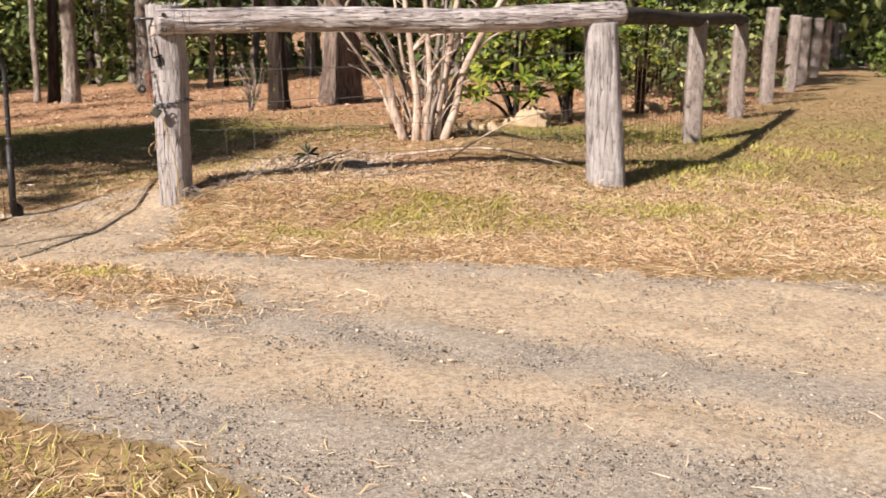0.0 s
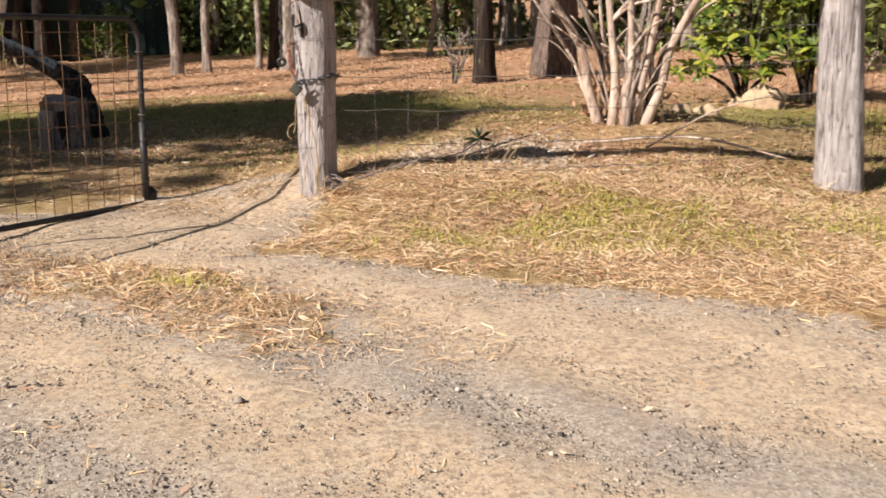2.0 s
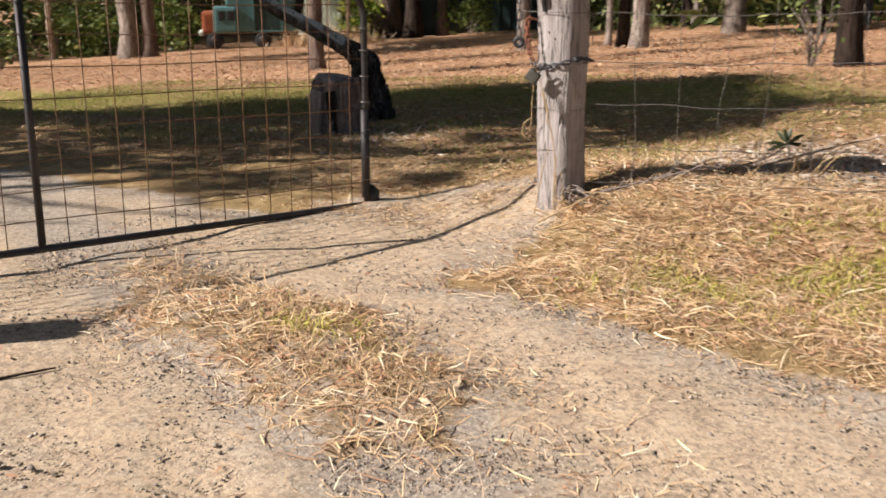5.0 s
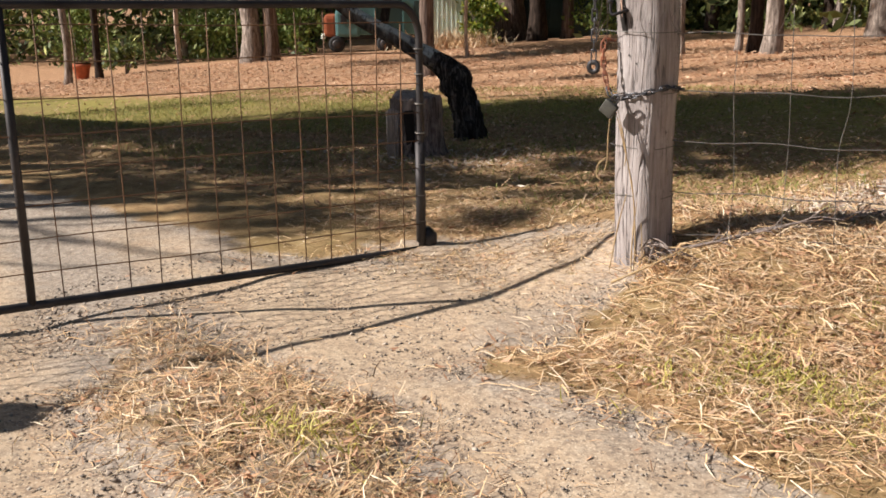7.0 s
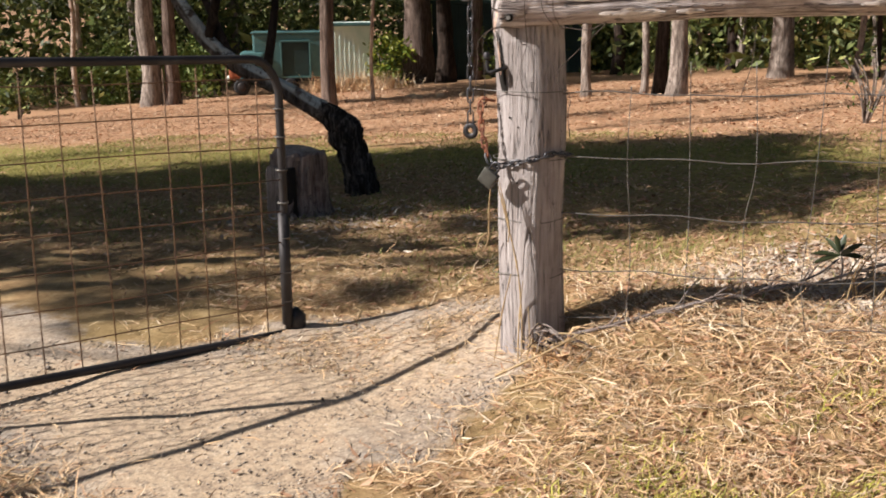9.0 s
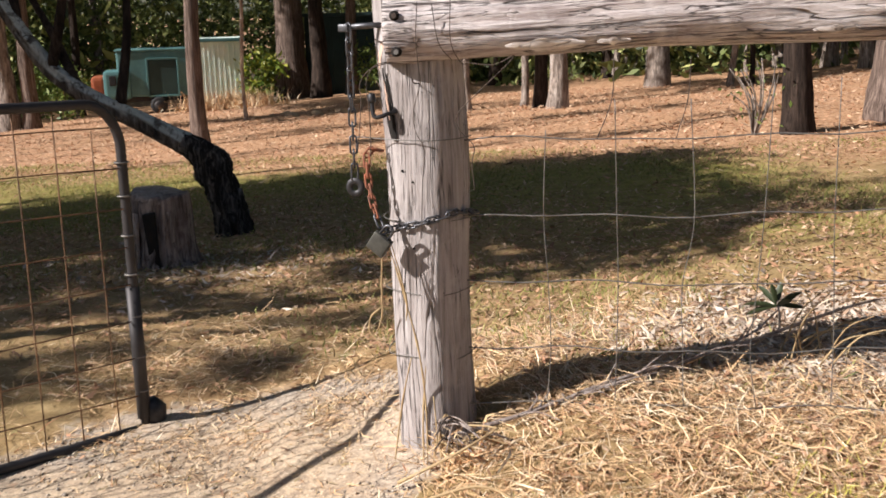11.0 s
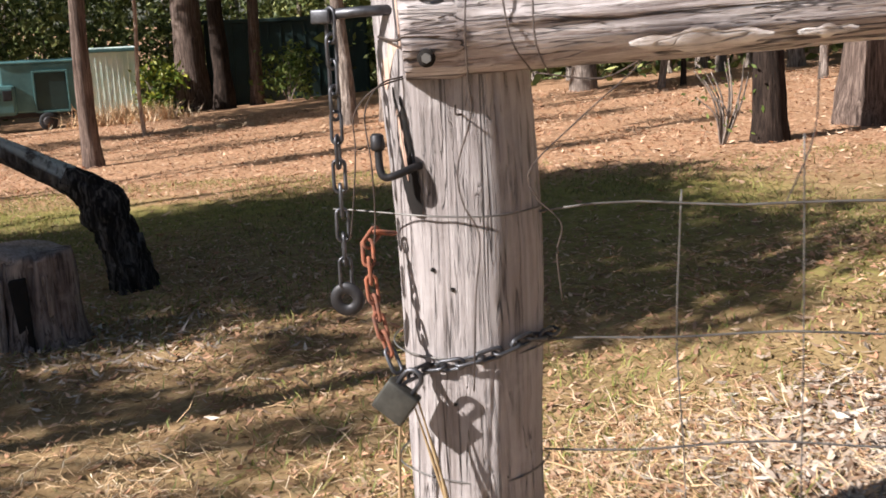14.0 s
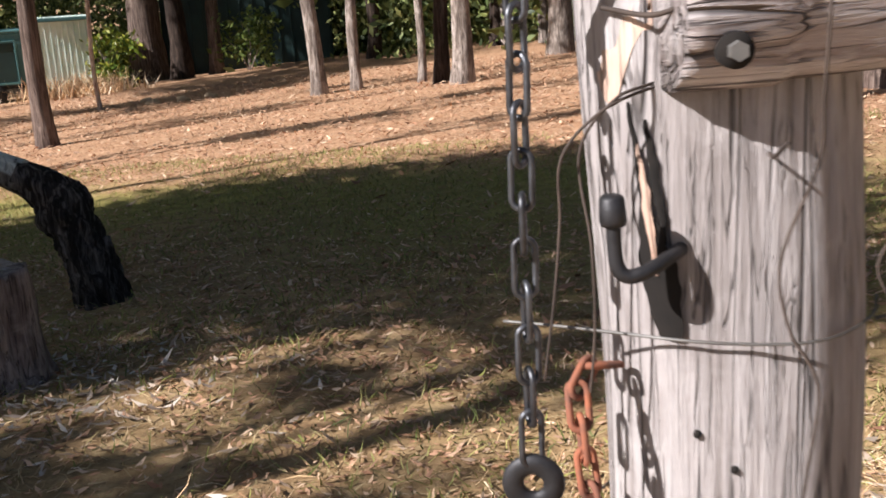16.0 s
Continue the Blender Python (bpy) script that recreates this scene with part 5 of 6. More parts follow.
def build_fallen_branch():
    """A bleached dead branch lying between the gate post and the seedling, and dry twigs by it."""
    def on(x, y, up):
        return Vector((x, y, float(land(np.float64(x), np.float64(y))) + up))

    branch = thing("fallen_branch", on(-1.35, 6.72, 0.0), "bleached grey dead branch lying in the straw", "branch")
    rr = random.Random(21)
    spine = spline([on(-1.42, 6.70, 0.05), on(-1.25, 6.86, 0.035), on(-1.08, 7.10, 0.045), on(-0.97, 7.34, 0.05), on(-0.86, 7.58, 0.08), on(-0.80, 7.72, 0.13)], 48)
    part("limb", settle(tube(spine, [0.0075 - 0.0001 * i for i in range(48)], 8, lambda a, s, i: 1 + 0.25 * roughen(a, s * 20, 3, 1.5)), branch), M_SPLIT, branch)
    for k in range(22):
        p = spine[rr.randrange(4, 46)]
        d = Vector((rr.uniform(-0.05, 0.22), rr.uniform(-0.02, 0.26), rr.uniform(-0.01, 0.07))) * rr.uniform(0.5, 1.2)
        q = p + d
        q.z = max(q.z, float(land(np.float64(q.x), np.float64(q.y))) + 0.012)
        part("twig", settle(tube(spline([p, p.lerp(q, 0.5) + Vector((rr.gauss(0, 0.012), rr.gauss(0, 0.012), 0.015)), q], 9), [0.0030 - 0.00022 * i for i in range(9)], 5), branch), M_SPLIT, branch)
    dry = thing("dry_twigs", on(-0.68, 7.60, 0.0), "tangle of dry brown stalks beside the seedling", "dry plant")
    for k in range(16):
        p = on(-0.70 + rr.uniform(-0.10, 0.12), 7.62 + rr.uniform(-0.08, 0.08), -0.01)
        q = p + Vector((rr.uniform(-0.10, 0.34), rr.uniform(-0.1, 0.2), rr.uniform(0.05, 0.24)))
        part("stalk", settle(tube(spline([p, p.lerp(q, 0.45) + Vector((0, 0, 0.05)), q], 9), [0.0032 - 0.0002 * i for i in range(9)], 5), dry), M_STALK, dry)
    foot = thing("dead_creeper", on(-1.40, 6.68, 0.0), "dark dead creeper stems at the foot of the post", "dry plant")
    for k in range(26):
        a = rr.uniform(-1.9, 0.3)
        p = on(-1.47 + rr.uniform(-0.02, 0.06), 6.70 + rr.uniform(-0.03, 0.03), rr.uniform(0.0, 0.10))
        q = p + Vector((math.cos(a) * rr.uniform(0.06, 0.24), math.sin(a) * rr.uniform(0.04, 0.14), rr.uniform(-0.05, 0.05)))
        q.z = max(q.z, float(land(np.float64(q.x), np.float64(q.y))) + 0.01)
        part("stalk", settle(tube(spline([p, p.lerp(q, 0.5) + Vector((0, 0, rr.uniform(0.0, 0.04))), q], 9), [0.0036 - 0.00025 * i for i in range(9)], 5), foot), (M_STALK, M_OLDWIRE, M_SPLIT)[k % 3], foot)


build_stump()
build_dead_tree()
build_multistem()
build_leafy_shrubs()
for k, (x, y, s) in enumerate(((1.26, 12.3, (0.24, 0.16, 0.22)), (0.62, 10.4, (0.14, 0.1, 0.12)), (0.40, 10.0, (0.10, 0.09, 0.09)), (1.02, 12.4, (0.11, 0.1, 0.12)), (3.0, 14.6, (0.22, 0.15, 0.12)), (2.4, 14.9, (0.14, 0.12, 0.1)))):
    build_rock(x, y, s, k * 5.3, ("pale sandstone boulder in the garden bed", "small pale rock edging the garden bed")[min(1, k)])
for k, (x, y) in enumerate(((-11.6, 20.6), (-11.2, 20.8), (-12.1, 20.5), (-12.6, 21.0))):
    build_rock(x, y, (0.13, 0.1, 0.08), 40 + k, "pale rock lying on the leaf litter")
build_seedling()
build_pot()
build_shed()
build_fallen_branch()


# ---- undergrowth and the wood behind ----
def build_woods():
    edge = ((-40, 9), (-27.0, 19.5), (-24.0, 23.5), (-28.0, 28.0), (-29.0, 35.0), (-21.0, 38.0), (-16.0, 36.5), (-12.0, 29.5), (-9.0, 26.5), (-6.0, 25.4), (-3.4, 24.2), (-1.0, 24.4), (1.6, 21.5), (4.0, 22.5), (7.0, 28.0), (12.5, 38.0), (24, 46))
    for name, count, deep, tall, size, mat, seed, back, lab in (
        ("undergrowth", 110000, 5.0, 4.4, 0.22, M_FAR, 5, 0.0, "dense dark shrubs at the edge of the wood"),
        ("woodland", 95000, 14.0, 13.0, 0.5, M_FAR, 6, 5.0, "tall dark eucalypt wood in the distance"),
    ):
        rg = np.random.default_rng(seed)
        e = np.array(edge, float)
        seg = np.linalg.norm(np.diff(e, axis=0), axis=1)
        clumps = 700
        t = rg.random(clumps) * seg.sum()
        i = np.minimum(np.searchsorted(np.cumsum(seg), t), len(seg) - 1)
        f = (t - (np.cumsum(seg) - seg)[i]) / seg[i]
        p = e[i] + (e[i + 1] - e[i]) * f[:, None]
        away = (p - np.array([-1.0, 4.0])) / np.linalg.norm(p - np.array([-1.0, 4.0]), axis=1)[:, None]
        p = p + away * (back + rg.random((clumps, 1)) ** 1.3 * deep)
        h = tall * rg.random(clumps) ** 1.2
        c = np.column_stack([p, land(p[:, 0], p[:, 1]) + 0.2 + h])
        own = rg.integers(0, clumps, count)
        spread = np.array([0.75, 0.75, 0.6]) * (1 if name == "undergrowth" else 2.4)
        q = c[own] + rg.normal(size=(count, 3)) * spread
        q[:, 2] = np.maximum(q[:, 2], land(q[:, 0], q[:, 1]) + 0.05)
        d = rg.normal(size=(count, 3))
        d[:, 2] -= 0.4
        d /= np.linalg.norm(d, axis=1)[:, None]
        s = np.cross(d, rg.normal(size=(count, 3)))
        s /= np.linalg.norm(s, axis=1)[:, None]
        ln = size * rg.uniform(0.5, 1.5, (count, 1))
        v = np.stack([q - d * ln / 2, q + s * ln * 0.2, q + d * ln / 2, q - s * ln * 0.2], 1).reshape(-1, 3)
        me = fast_mesh(name, v, np.arange(count * 4).reshape(-1, 4))
        me.materials.append(mat)
        tagged(new(name, me), lab, "woodland", kind="stuff")
    # slim stems standing in the wood
    rg = random.Random(77)
    bm = bmesh.new()
    for k in range(110):
        j = rg.randrange(len(edge) - 1)
        f = rg.random()
        x = edge[j][0] + (edge[j + 1][0] - edge[j][0]) * f
        y = edge[j][1] + (edge[j + 1][1] - edge[j][1]) * f
        m = rg.uniform(1.02, 1.45)
        x, y = -1 + (x + 1) * m, 4 + (y - 4) * m
        z = float(land(np.float64(x), np.float64(y)))
        tip = Vector((rg.uniform(-0.7, 0.7), rg.uniform(-0.5, 0.5), 11))
        r = rg.uniform(0.05, 0.17)
        tube([Vector((x, y, z - 0.1)) + tip * t for t in (0, 0.3, 0.6, 1)], [r, r * 0.8, r * 0.6, r * 0.3], 8, bm=bm)
    me = bpy.data.meshes.new("wood_stems")
    bm.to_mesh(me)
    bm.free()
    tagged(link_mesh("wood_stems", me, M_GUM), "slim grey tree stems crowded in the wood", "woodland", kind="stuff")


build_woods()


def build_far_shrub(x, y, spread, n, material, seed, label, size=0.15, stems=5):
    z = float(land(np.float64(x), np.float64(y)))
    shrub = thing("shrub", (x, y, z), label, "shrub", "shrubs at the wood's edge")
    rr = random.Random(seed)
    thick = 0.022 if stems == 5 else 0.011
    for k in range(stems):
        q = Vector((rr.uniform(-1, 1) * spread[0] * 0.6, rr.uniform(-1, 1) * spread[1] * 0.6, spread[2] * rr.uniform(0.9, 1.7)))
        part("stem", tube(spline([(0, 0, -0.05), q * 0.5 + Vector((0.05, 0, 0.05)), q], 8), [thick * (1 - 0.09 * i) for i in range(8)], 6), M_GUM, shrub)
    ob = new("foliage", leaf_cloud("foliage", n, spread, size, material, seed, 0.42, 26))
    ob.parent = shrub
    ob.location = (0, 0, spread[2] * 0.95)


for k, (x, y, s, n, m, lab) in enumerate((
    (-17.0, 26.0, (0.6, 0.5, 0.7), 900, M_LEAF2, "bright yellow-green shrub beside a sapling"),
    (-15.0, 28.4, (0.9, 0.6, 0.8), 900, M_LEAF, "green shrub below the big stringybark"),
    (-24.2, 22.6, (1.5, 0.9, 0.9), 1800, M_LEAF, "rounded green shrub behind the paddock"),
    (-22.3, 24.2, (1.4, 0.8, 0.8), 1600, M_LEAF, "rounded green shrub behind the paddock"),
    (-26.0, 19.6, (1.5, 0.9, 1.1), 1800, M_LEAF, "rounded green shrub behind the paddock"),
    (-20.8, 17.6, (0.7, 0.5, 0.45), 600, M_FAR, "low grey-green plants behind a flower pot"),
    (3.4, 14.2, (0.5, 0.5, 0.5), 500, M_FAR, "dark low shrub inside the fence"),
    (4.7, 17.2, (0.8, 0.7, 0.9), 1000, M_FAR, "dark shrub inside the fence"),
    (3.0, 17.5, (1.0, 0.8, 0.9), 1300, M_FAR, "dark shrub inside the fence"),
    (11.5, 26.0, (0.9, 0.9, 0.7), 900, M_LEAF, "green bush beside the far fence"),
)):
    build_far_shrub(x, y, s, n, m, 200 + k, lab)
build_far_shrub(-2.25, 14.0, (0.36, 0.28, 0.4), 70, M_LEAF, 206, "sparse twiggy bush at a trunk's foot", 0.05, 14)


# ---- straw, grass, leaf litter and gravel ----
RG = np.random.default_rng(11)


def relief(x, y):
    r = road_cover(x, y)
    return land(x, y) + 0.012 * np.clip(-r * 6, 0, 1) + 0.03 * np.clip(island(x, y), 0, 0.6)


def scatter(n, x0, x1, y0, y1, keep):
    x, y = RG.uniform(x0, x1, n), RG.uniform(y0, y1, n)
    k = RG.random(n) < keep(x, y)
    return x[k], y[k]


def straw_mesh(name, x, y, length, width, rise, lift, material, label, category):
    """Bent straws lying about: each is three cross lines long."""
    n = len(x)
    a = RG.uniform(0, 2 * math.pi, n)
    ln = length * RG.uniform(0.45, 1.5, n)
    e = np.clip(RG.normal(rise, 0.22, n), -0.05, 1.4)
    w = width * RG.uniform(0.6, 1.5, n)
    p0 = np.column_stack([x, y, relief(x, y) + RG.random(n) ** 2 * lift])
    d = np.column_stack([np.cos(a) * np.cos(e), np.sin(a) * np.cos(e), np.sin(e)])
    s = np.column_stack([-np.sin(a), np.cos(a), RG.normal(0, 0.4, n)]) * w[:, None] / 2
    bend = np.column_stack([RG.normal(0, 0.17, n), RG.normal(0, 0.17, n), RG.normal(-0.04, 0.1, n)]) * ln[:, None]
    p1, p2 = p0 + d * (ln * 0.5)[:, None] - bend * 0.5, p0 + d * ln[:, None] + bend * 0.3
    p2[:, 2] = np.maximum(p2[:, 2], relief(p2[:, 0], p2[:, 1]) + 0.002)
    p1[:, 2] = np.maximum(p1[:, 2], relief(p1[:, 0], p1[:, 1]) + 0.003)
    v = np.stack([p0 - s, p0 + s, p1 - s, p1 + s, p2 - s * 0.3, p2 + s * 0.3], 1).reshape(-1, 3)
    b = np.arange(n)[:, None] * 6
    q = np.concatenate([b + np.array([[0, 1, 3, 2]]), b + np.array([[2, 3, 5, 4]])])
    me = fast_mesh(name, v, q)
    me.materials.append(material)
    return tagged(new(name, me), label, category, kind="stuff")


def off_road(x, y):
    return np.clip(-road_cover(x, y) * 1.9 + 0.36, 0, 1) ** 1.6


def patchy(x, y, s, k):
    return np.clip(0.55 + 0.6 * wave(x, y, s, k) * 0.7 + 0.35 * wave(x, y, s * 3.1, k + 1), 0.03, 1)


def green_zone(x, y):
    return np.clip(1.0 - np.abs(y - 0.22 * x - 6.46 + 0.2 * wave(x, y, 2.1)) * 1.5, 0, 1) * smooth(-1.3, -0.8, x) * np.clip(1.5 * patchy(x, y, 3.0, 2) - 0.25, 0, 1)


def fade(x, y, x0, x1, y0, y1, w=0.5):
    """Thin out raggedly towards the ends of a patch."""
    e = np.minimum(np.minimum(x - x0, x1 - x), np.minimum(y - y0, y1 - y)) + 0.25 * wave(x, y, 2.3, 5)
    return np.clip(e / w, 0, 1)


x, y = scatter(360000, -3.4, 3.9, 4.0, 8.3, lambda x, y: fade(x, y, -3.4, 3.9, 4.0, 8.3) * off_road(x, y) * (0.22 + 0.78 * patchy(x, y, 4, 0)) * (1 - 0.8 * green_zone(x, y)) * np.where(island(x, y) > -0.3, 0.30, 1) * (1 - 0.6 * smooth(7.1, 7.5, y)) * np.where(x < -1.7, np.where(y > 5.6, 0.22, 1), 1))
straw_mesh("straw", x, y, 0.082, 0.0022, 0.06, 0.024, M_STRAW, "loose golden straw lying on the verge", "straw")
x, y = scatter(60000, -2.6, 0.6, 1.4, 3.8, lambda x, y: off_road(x, y) * fade(x, y, -2.6, 0.6, 1.4, 3.8, 1.1) * (0.4 + 0.6 * patchy(x, y, 5, 2)))
straw_mesh("dry_grass", x, y, 0.048, 0.0028, 0.2, 0.014, M_TURF, "dry clipped grass beside the drive", "grass")
k = RG.random(len(x))
straw_mesh("straw", x[k < 0.4], y[k < 0.4], 0.055, 0.0028, 0.15, 0.018, M_STRAW, "pale straw on the grass beside the drive", "straw")
k = (k > 0.75) | ((np.hypot((x + 1.6) / 0.3, (y - 5.0) / 0.15) < 1))
straw_mesh("green_grass", x[k], y[k], 0.045, 0.003, 0.6, 0.004, M_BLADE, "green shoots beside the drive", "grass")
x, y = scatter(2600, -1.9, -1.1, 4.7, 5.4, lambda x, y: np.exp(-(((x + 1.50) / 0.16) ** 2) - ((y - 5.02) / 0.09) ** 2))
straw_mesh("green_grass", x, y, 0.05, 0.0032, 0.7, 0.004, M_BLADE, "green tuft on the strip between the tracks", "grass")
x, y = scatter(9000, -3, 3.2, 2.4, 6.0, lambda x, y: 0.16 * (road_cover(x, y) > 0))
straw_mesh("straw", x, y, 0.05, 0.003, 0.03, 0.003, M_STRAW, "stray straws lying on the gravel", "straw")
x, y = scatter(60000, -3.2, -0.1, 4.0, 5.8, lambda x, y: 0.30 * np.clip(island(x, y) + 0.75, 0, 1) ** 2)
straw_mesh("straw", x, y, 0.075, 0.0022, 0.04, 0.010, M_STRAW, "flattened straw between the wheel tracks", "straw")
x, y = scatter(16000, -3.2, -0.3, 4.0, 5.7, lambda x, y: 0.16 * np.clip(island(x, y) + 0.65, 0, 1) ** 2)
straw_mesh("dry_grass", x, y, 0.035, 0.0030, 0.1, 0.006, M_LITTER, "brown trodden grass between the wheel tracks", "grass")
x, y = scatter(40000, -2.4, 3.4, 4.0, 6.8, lambda x, y: 0.22 * np.exp(-(((road_cover(x, y) - 0.03) / 0.16) ** 2)) * patchy(x, y, 3, 7))
straw_mesh("straw", x, y, 0.055, 0.0025, 0.04, 0.006, M_STRAW, "straw strewn along the edge of the drive", "straw")
x, y = scatter(20000, -2.9, -1.5, 5.9, 7.5, lambda x, y: 0.8 * smooth(6.0, 6.9, y + 0.25 * x + 0.5) * fade(x, y, -2.9, -1.5, 5.9, 7.5, 0.4) * patchy(x, y, 4, 6))
straw_mesh("dry_grass", x[::2], y[::2], 0.035, 0.0028, 0.2, 0.006, M_TURF, "worn dry grass in the gateway", "grass")
straw_mesh("straw", x, y, 0.04, 0.0024, 0.05, 0.005, M_STRAW, "straw scraps trodden into the gateway", "straw")
x, y = scatter(190000, -9.4, 4.0, 6.2, 13.8, lambda x, y: fade(x, y, -9.4, 4.0, 6.2, 13.8, 0.8) * np.where((x > -1.9) & (y < 7.0), 0, 1) * off_road(x, y) * (0.35 + 0.65 * patchy(x, y, 1.7, 3)) * np.clip(1.5 - (y - 7) / 7, 0.2, 1) * (1 - 0.6 * smooth(8.8, 9.8, y) * smooth(-2.2, -3.8, x)))
straw_mesh("dry_grass", x, y, 0.042, 0.0031, 0.18, 0.008, M_TURF, "thin dry grass over the lawn", "grass")
x, y = scatter(90000, 1.2, 9, 5.6, 20, lambda x, y: fade(x, y, 1.0, 9, 5.0, 20, 1.2) * off_road(x, y) * np.clip((11 + 2.0 * (x - 1.2) - y), 0, 1) * np.clip(1.4 - (y - 5.6) / 12, 0.2, 1) * 0.8)
straw_mesh("dry_grass", x, y, 0.06, 0.005, 0.35, 0.01, M_TURF, "cropped dry grass outside the fence", "grass")
x, y = scatter(150000, -2.8, 4.0, 4.2, 7.6, lambda x, y: fade(x, y, -2.8, 4.0, 4.2, 7.6) * off_road(x, y) * (0.35 + 0.65 * patchy(x, y, 2.6, 5)))
straw_mesh("dry_grass", x, y, 0.038, 0.0021, 0.25, 0.008, M_TURF, "cropped dry grass in the verge", "grass")
x, y = scatter(190000, -1.4, 4.2, 5.3, 7.9, lambda x, y: 0.75 * green_zone(x, y) * off_road(x, y) * fade(x, y, -1.4, 4.2, 5.3, 7.6, 0.8))
straw_mesh("green_grass", x, y, 0.042, 0.0032, 0.6, 0.004, M_BLADE, "patches of yellow-green grass in the verge", "grass")
x, y = scatter(120000, -11.5, 3.0, 7.2, 13.6, lambda x, y: off_road(x, y) * np.clip(wave(x, y, 1.6, 4) * 0.8 + 0.3 + 0.5 * smooth(8.6, 9.8, y) * smooth(-2.2, -3.8, x), 0, 1))
straw_mesh("green_grass", x, y, 0.045, 0.0034, 0.6, 0.004, M_LAWN, "sparse green grass in the lawn", "grass")
x, y = scatter(1800, -1.56, -1.2, 6.45, 6.75, lambda x, y: np.exp(-(((x + 1.37) / 0.08) ** 2) - ((y - 6.65) / 0.05) ** 2))
straw_mesh("dry_tuft", x, y, 0.10, 0.0040, 0.35, 0.03, M_STRAW, "tangle of brown dead stalks at the post's foot", "grass")
x, y = scatter(9000, -18.8, -15.2, 23.0, 26.0, lambda x, y: np.exp(-(((x + 17.0) / 0.9) ** 2) - ((y - 24.6) / 0.6) ** 2))
straw_mesh("dry_tuft", x, y, 0.40, 0.012, 0.75, 0.02, M_STRAW, "heap of long orange dry grass", "grass")
x, y = scatter(26000, 1.3, 6.4, 5.4, 12, lambda x, y: fade(x, y, 1.3, 6.4, 5.4, 12) * off_road(x, y) * np.clip(wave(x, y, 2.0, 7) + 0.1, 0, 1) * (y < 10 + 2.0 * (x - 1.2)))
straw_mesh("green_grass", x, y, 0.06, 0.005, 0.8, 0.004, M_BLADE, "yellow-green tufts outside the fence", "grass")


def leaf_litter(name, x, y, size, material, label):
    n = len(x)
    a = RG.uniform(0, 2 * math.pi, n)
    ln = size * RG.uniform(0.5, 1.5, n)
    w = ln * RG.uniform(0.16, 0.34, n)
    p = np.column_stack([x, y, relief(x, y) + 0.004 + RG.random(n) * 0.012])
    d = np.column_stack([np.cos(a), np.sin(a), RG.normal(0, 0.28, n)]) * ln[:, None] / 2
    s = np.column_stack([-np.sin(a), np.cos(a), RG.normal(0, 0.4, n)]) * w[:, None] / 2
    up = np.array([0, 0, 1]) * (ln * RG.uniform(-0.06, 0.18, n))[:, None]
    v = np.stack([p - d + up, p + s, p + d + up, p - s], 1).reshape(-1, 3)
    me = fast_mesh(name, v, np.arange(n * 4).reshape(-1, 4))
    me.materials.append(material)
    return tagged(new(name, me), label, "leaf litter", kind="stuff")


x, y = scatter(110000, -21, 5, 8.5, 24, lambda x, y: off_road(x, y) * (x < 1.3 + 0.46 * (y - 7.9)) * (0.15 + 0.85 * smooth(11.5, 13.5, y)) * (0.45 + 0.55 * patchy(x, y, 1.3, 8)))
leaf_litter("leaf_litter", x, y, 0.055, M_LITTER, "brown and orange fallen leaves under the trees")
x, y = scatter(26000, -6, 2.6, 6.6, 10.5, lambda x, y: off_road(x, y) * (0.18 + 0.7 * np.exp(-(((x - 0.4) / 1.6) ** 2) - ((y - 8.0) / 0.8) ** 2)))
leaf_litter("leaf_litter", x, y, 0.037, M_LITTER, "dry brown leaves in the garden bed")
x, y = scatter(70000, -2.6, 3.6, 4.3, 7.9, lambda x, y: fade(x, y, -2.6, 3.6, 4.3, 7.9) * off_road(x, y) * (0.12 + 0.35 * patchy(x, y, 3.4, 9)))
leaf_litter("leaf_litter", x, y, 0.034, M_LITTER, "dry brown leaves mixed into the straw")
x, y = scatter(60000, -7.5, 0.5, 6.6, 11.5, lambda x, y: off_road(x, y) * fade(x, y, -7.5, 0.5, 6.6, 11.5, 1.5) * (0.25 + 0.75 * patchy(x, y, 2.2, 3)))
leaf_litter("leaf_litter", x, y, 0.030, M_LITTER, "small brown leaf scraps over the lawn")
x, y = scatter(5000, -5.2, -2.6, 7.4, 9.6, lambda x, y: np.exp(-(((x + 3.8) / 0.55) ** 2) - ((y - 8.4) / 0.45) ** 2))
leaf_litter("bark_chips", x, y, 0.05, M_CHIPS, "grey bark chips round the old stump")
x, y = scatter(2500, -3.2, 2.8, 2.4, 7.0, lambda x, y: 0.6 * (road_cover(x, y) > 0) * (0.25 + np.exp(-((road_cover(x, y) / 0.3) ** 2))))
leaf_litter("leaf_litter", x, y, 0.03, M_LITTER, "stray leaf scraps on the drive")
x, y = scatter(90000, -2.0, 0.8, 7.0, 8.8, lambda x, y: 0.75 * np.exp(-(((x + 0.75) / 0.42) ** 2) - ((y - 7.85) / 0.36) ** 2))
leaf_litter("mulch", x, y, 0.045, M_CHIPS, "pale wood chips spread round a seedling")


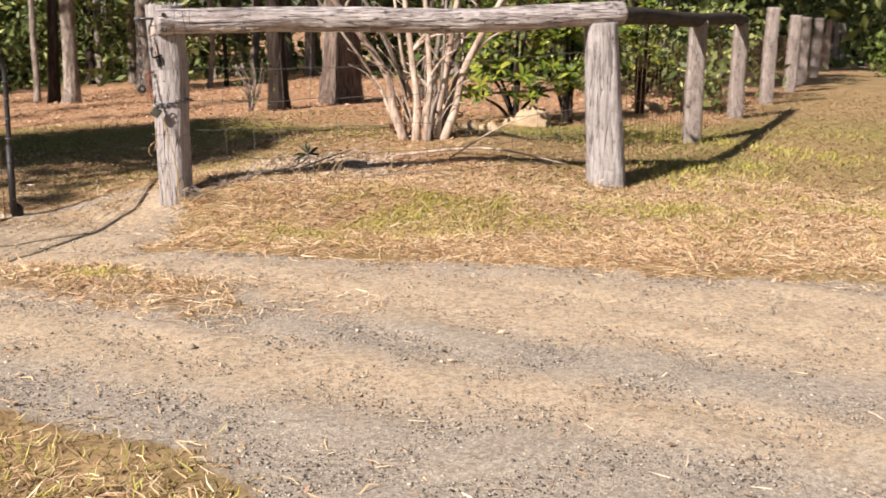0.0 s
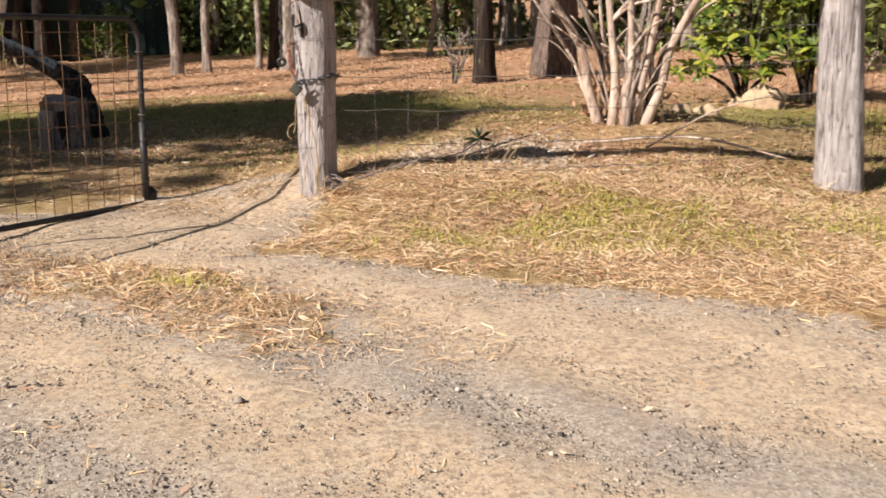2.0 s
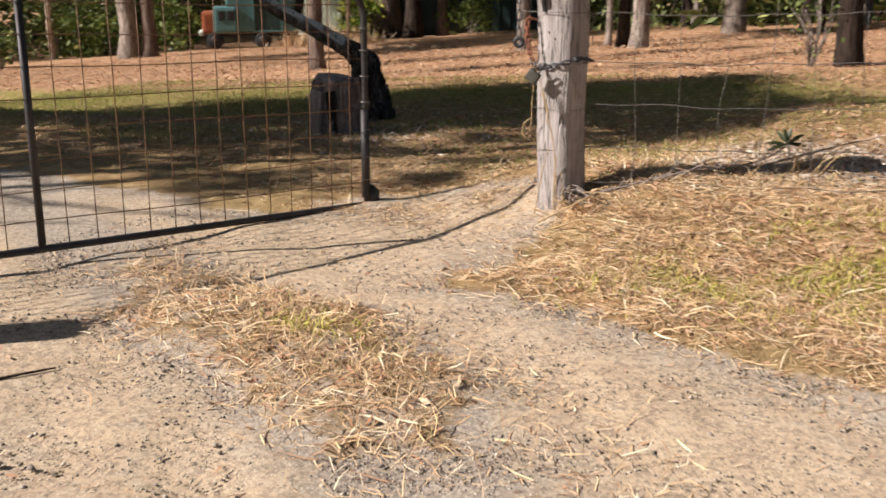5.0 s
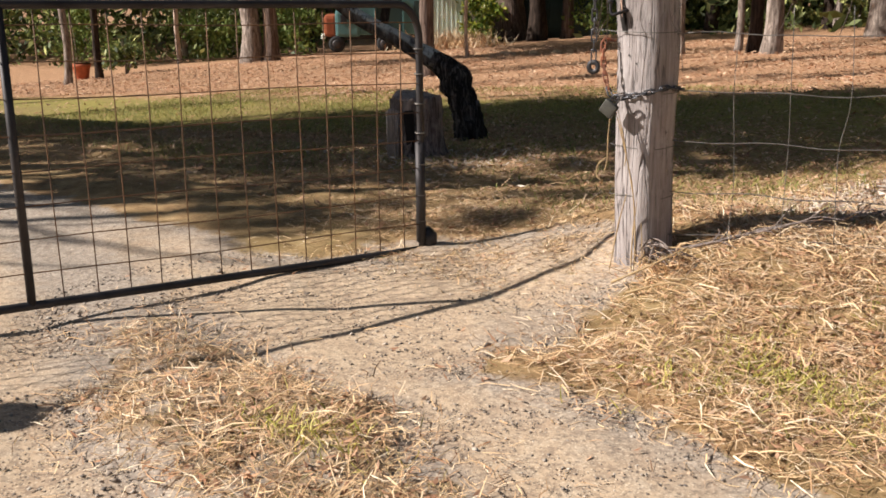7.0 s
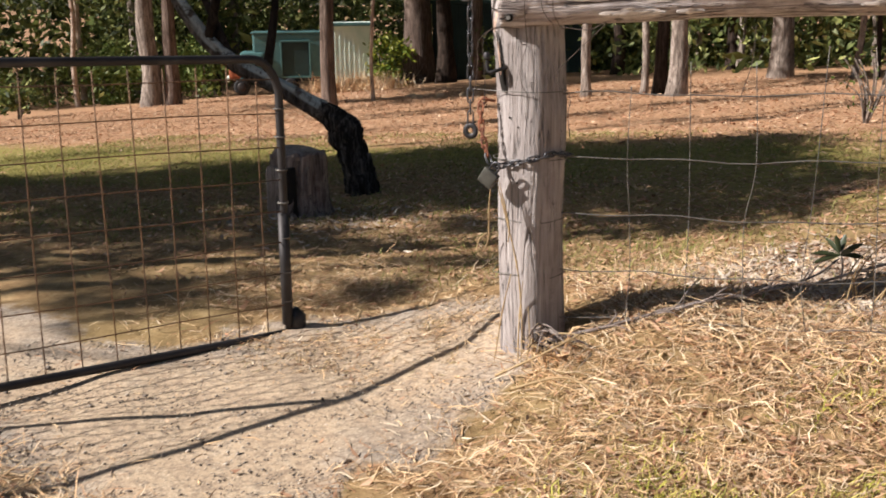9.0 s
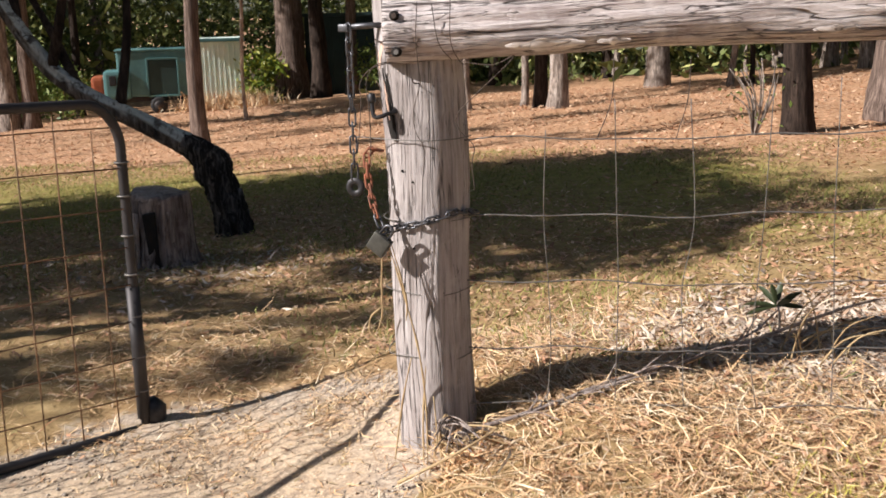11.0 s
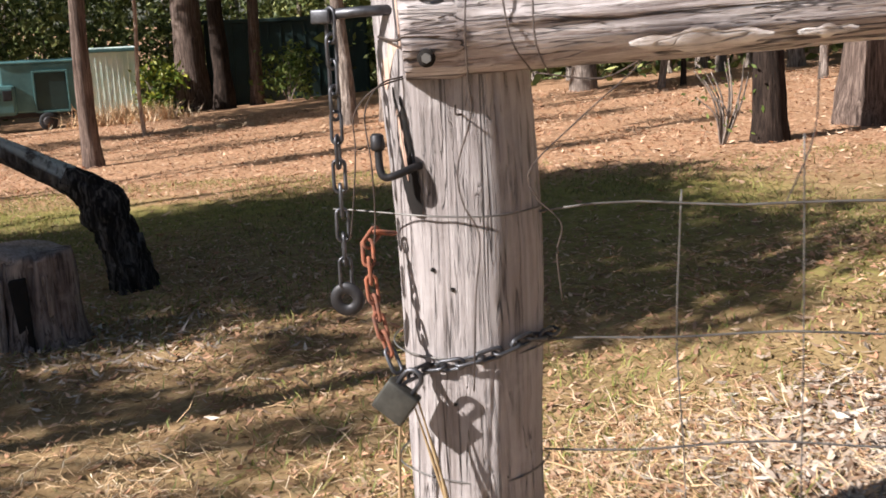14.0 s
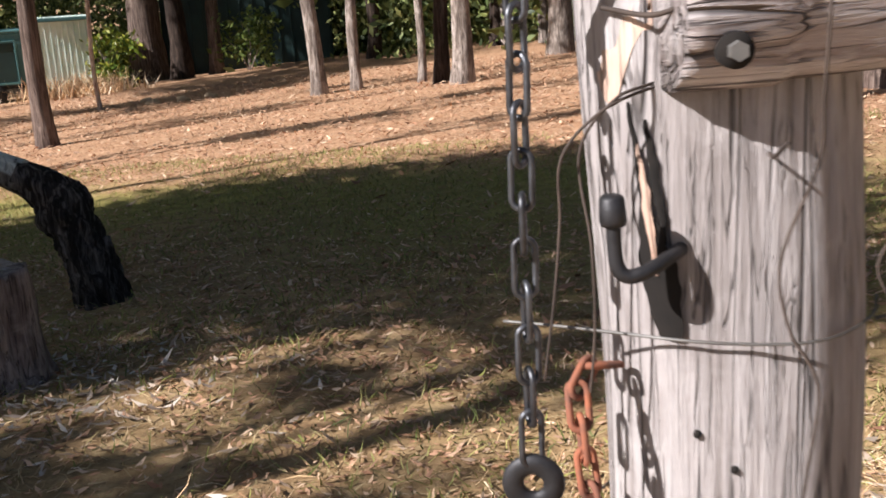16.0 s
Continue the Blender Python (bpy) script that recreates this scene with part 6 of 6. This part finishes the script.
def gravel(n, size, keep, x0, x1, y0, y1):
    x, y = scatter(n, x0, x1, y0, y1, keep)
    n = len(x)
    r = size * RG.gamma(3.0, 0.33, n)
    base = np.array([(1, 0, 0), (0, 1, 0), (-1, 0, 0), (0, -1, 0), (0, 0, 1), (0, 0, -1)], float)
    a = RG.uniform(0, 6.28, n)
    sx, sy, sz = RG.uniform(0.6, 1.2, (3, n))
    v = base[None] + RG.normal(0, 0.22, (n, 6, 3))
    v = v * np.stack([sx, sy, sz * 0.6], -1)[:, None] * r[:, None, None]
    c, s = np.cos(a)[:, None], np.sin(a)[:, None]
    v = np.stack([v[..., 0] * c - v[..., 1] * s, v[..., 0] * s + v[..., 1] * c, v[..., 2]], -1)
    v += np.column_stack([x, y, relief(x, y) + r * 0.25])[:, None]
    f = np.array([(0, 1, 4), (1, 2, 4), (2, 3, 4), (3, 0, 4), (1, 0, 5), (2, 1, 5), (3, 2, 5), (0, 3, 5)])
    me = fast_mesh("gravel", v.reshape(-1, 3), (np.arange(n)[:, None, None] * 6 + f).reshape(-1, 3))
    me.materials.append(M_PEBBLE)
    return tagged(new("gravel", me), "loose grey gravel on the drive", "gravel", kind="stuff")


def grey_zone(x, y):
    t = y + 0.42 * x
    return np.exp(-(((t - 4.15) / 0.3) ** 2)) + np.exp(-(((t - 2.9) / 0.45) ** 2)) + 0.5 * np.exp(-((road_cover(x, y) / 0.2) ** 2)) + 0.38 + 0.3 * smooth(3.9, 3.2, t) * smooth(-0.6, 0.6, x)


gravel(210000, 0.0027, lambda x, y: (road_cover(x, y) > 0) * np.clip(grey_zone(x, y), 0, 1), -3.2, 3.2, 2.2, 6.6)
gravel(5200, 0.0058, lambda x, y: (road_cover(x, y) > -0.05) * 0.6 * np.clip(grey_zone(x, y), 0, 1), -3, 3, 2.2, 6.6)


def build_stick(points, r, label, material=None):
    row = []
    for px, py, dz in points:
        row.append((px, py, float(relief(np.float64(px), np.float64(py))) + dz))
    stick = thing("stick", row[0], label, "stick", "sticks on the ground")
    part("twig", settle(tube(spline(row, 14), [r * (1 - 0.04 * i) for i in range(14)], 7, lambda a, s, i: 1 + 0.2 * roughen(a, s * 6, r * 900, 2)), stick), material or M_GUM, stick)


build_stick(((-2.06, 4.20, 0.006), (-2.0, 4.32, 0.01), (-1.96, 4.43, 0.006)), 0.006, "thin dark stick lying on the drive", M_DARKBARK)
build_stick(((-0.2, 8.2, 0.03), (0.5, 8.35, 0.06), (1.1, 8.25, 0.05)), 0.012, "pale fallen branch in the garden bed", M_PALE)
build_stick(((-0.9, 7.6, 0.02), (-0.6, 7.9, 0.10), (-0.3, 8.0, 0.18), (-0.25, 8.2, 0.17)), 0.006, "dry arching twig over the mulch", M_PALE)
build_stick(((0.2, 8.1, 0.03), (0.6, 8.3, 0.25), (1.0, 8.4, 0.42)), 0.007, "dry twig leaning up from the bed", M_PALE)
build_stick(((-1.4, 6.45, 0.02), (-1.25, 6.5, 0.04), (-1.1, 6.46, 0.03)), 0.005, "thin twig at the foot of the post", M_STALK)
build_stick(((-1.5, 6.52, 0.02), (-1.36, 6.58, 0.07), (-1.28, 6.66, 0.09)), 0.005, "dry stalk at the foot of the post", M_STALK)
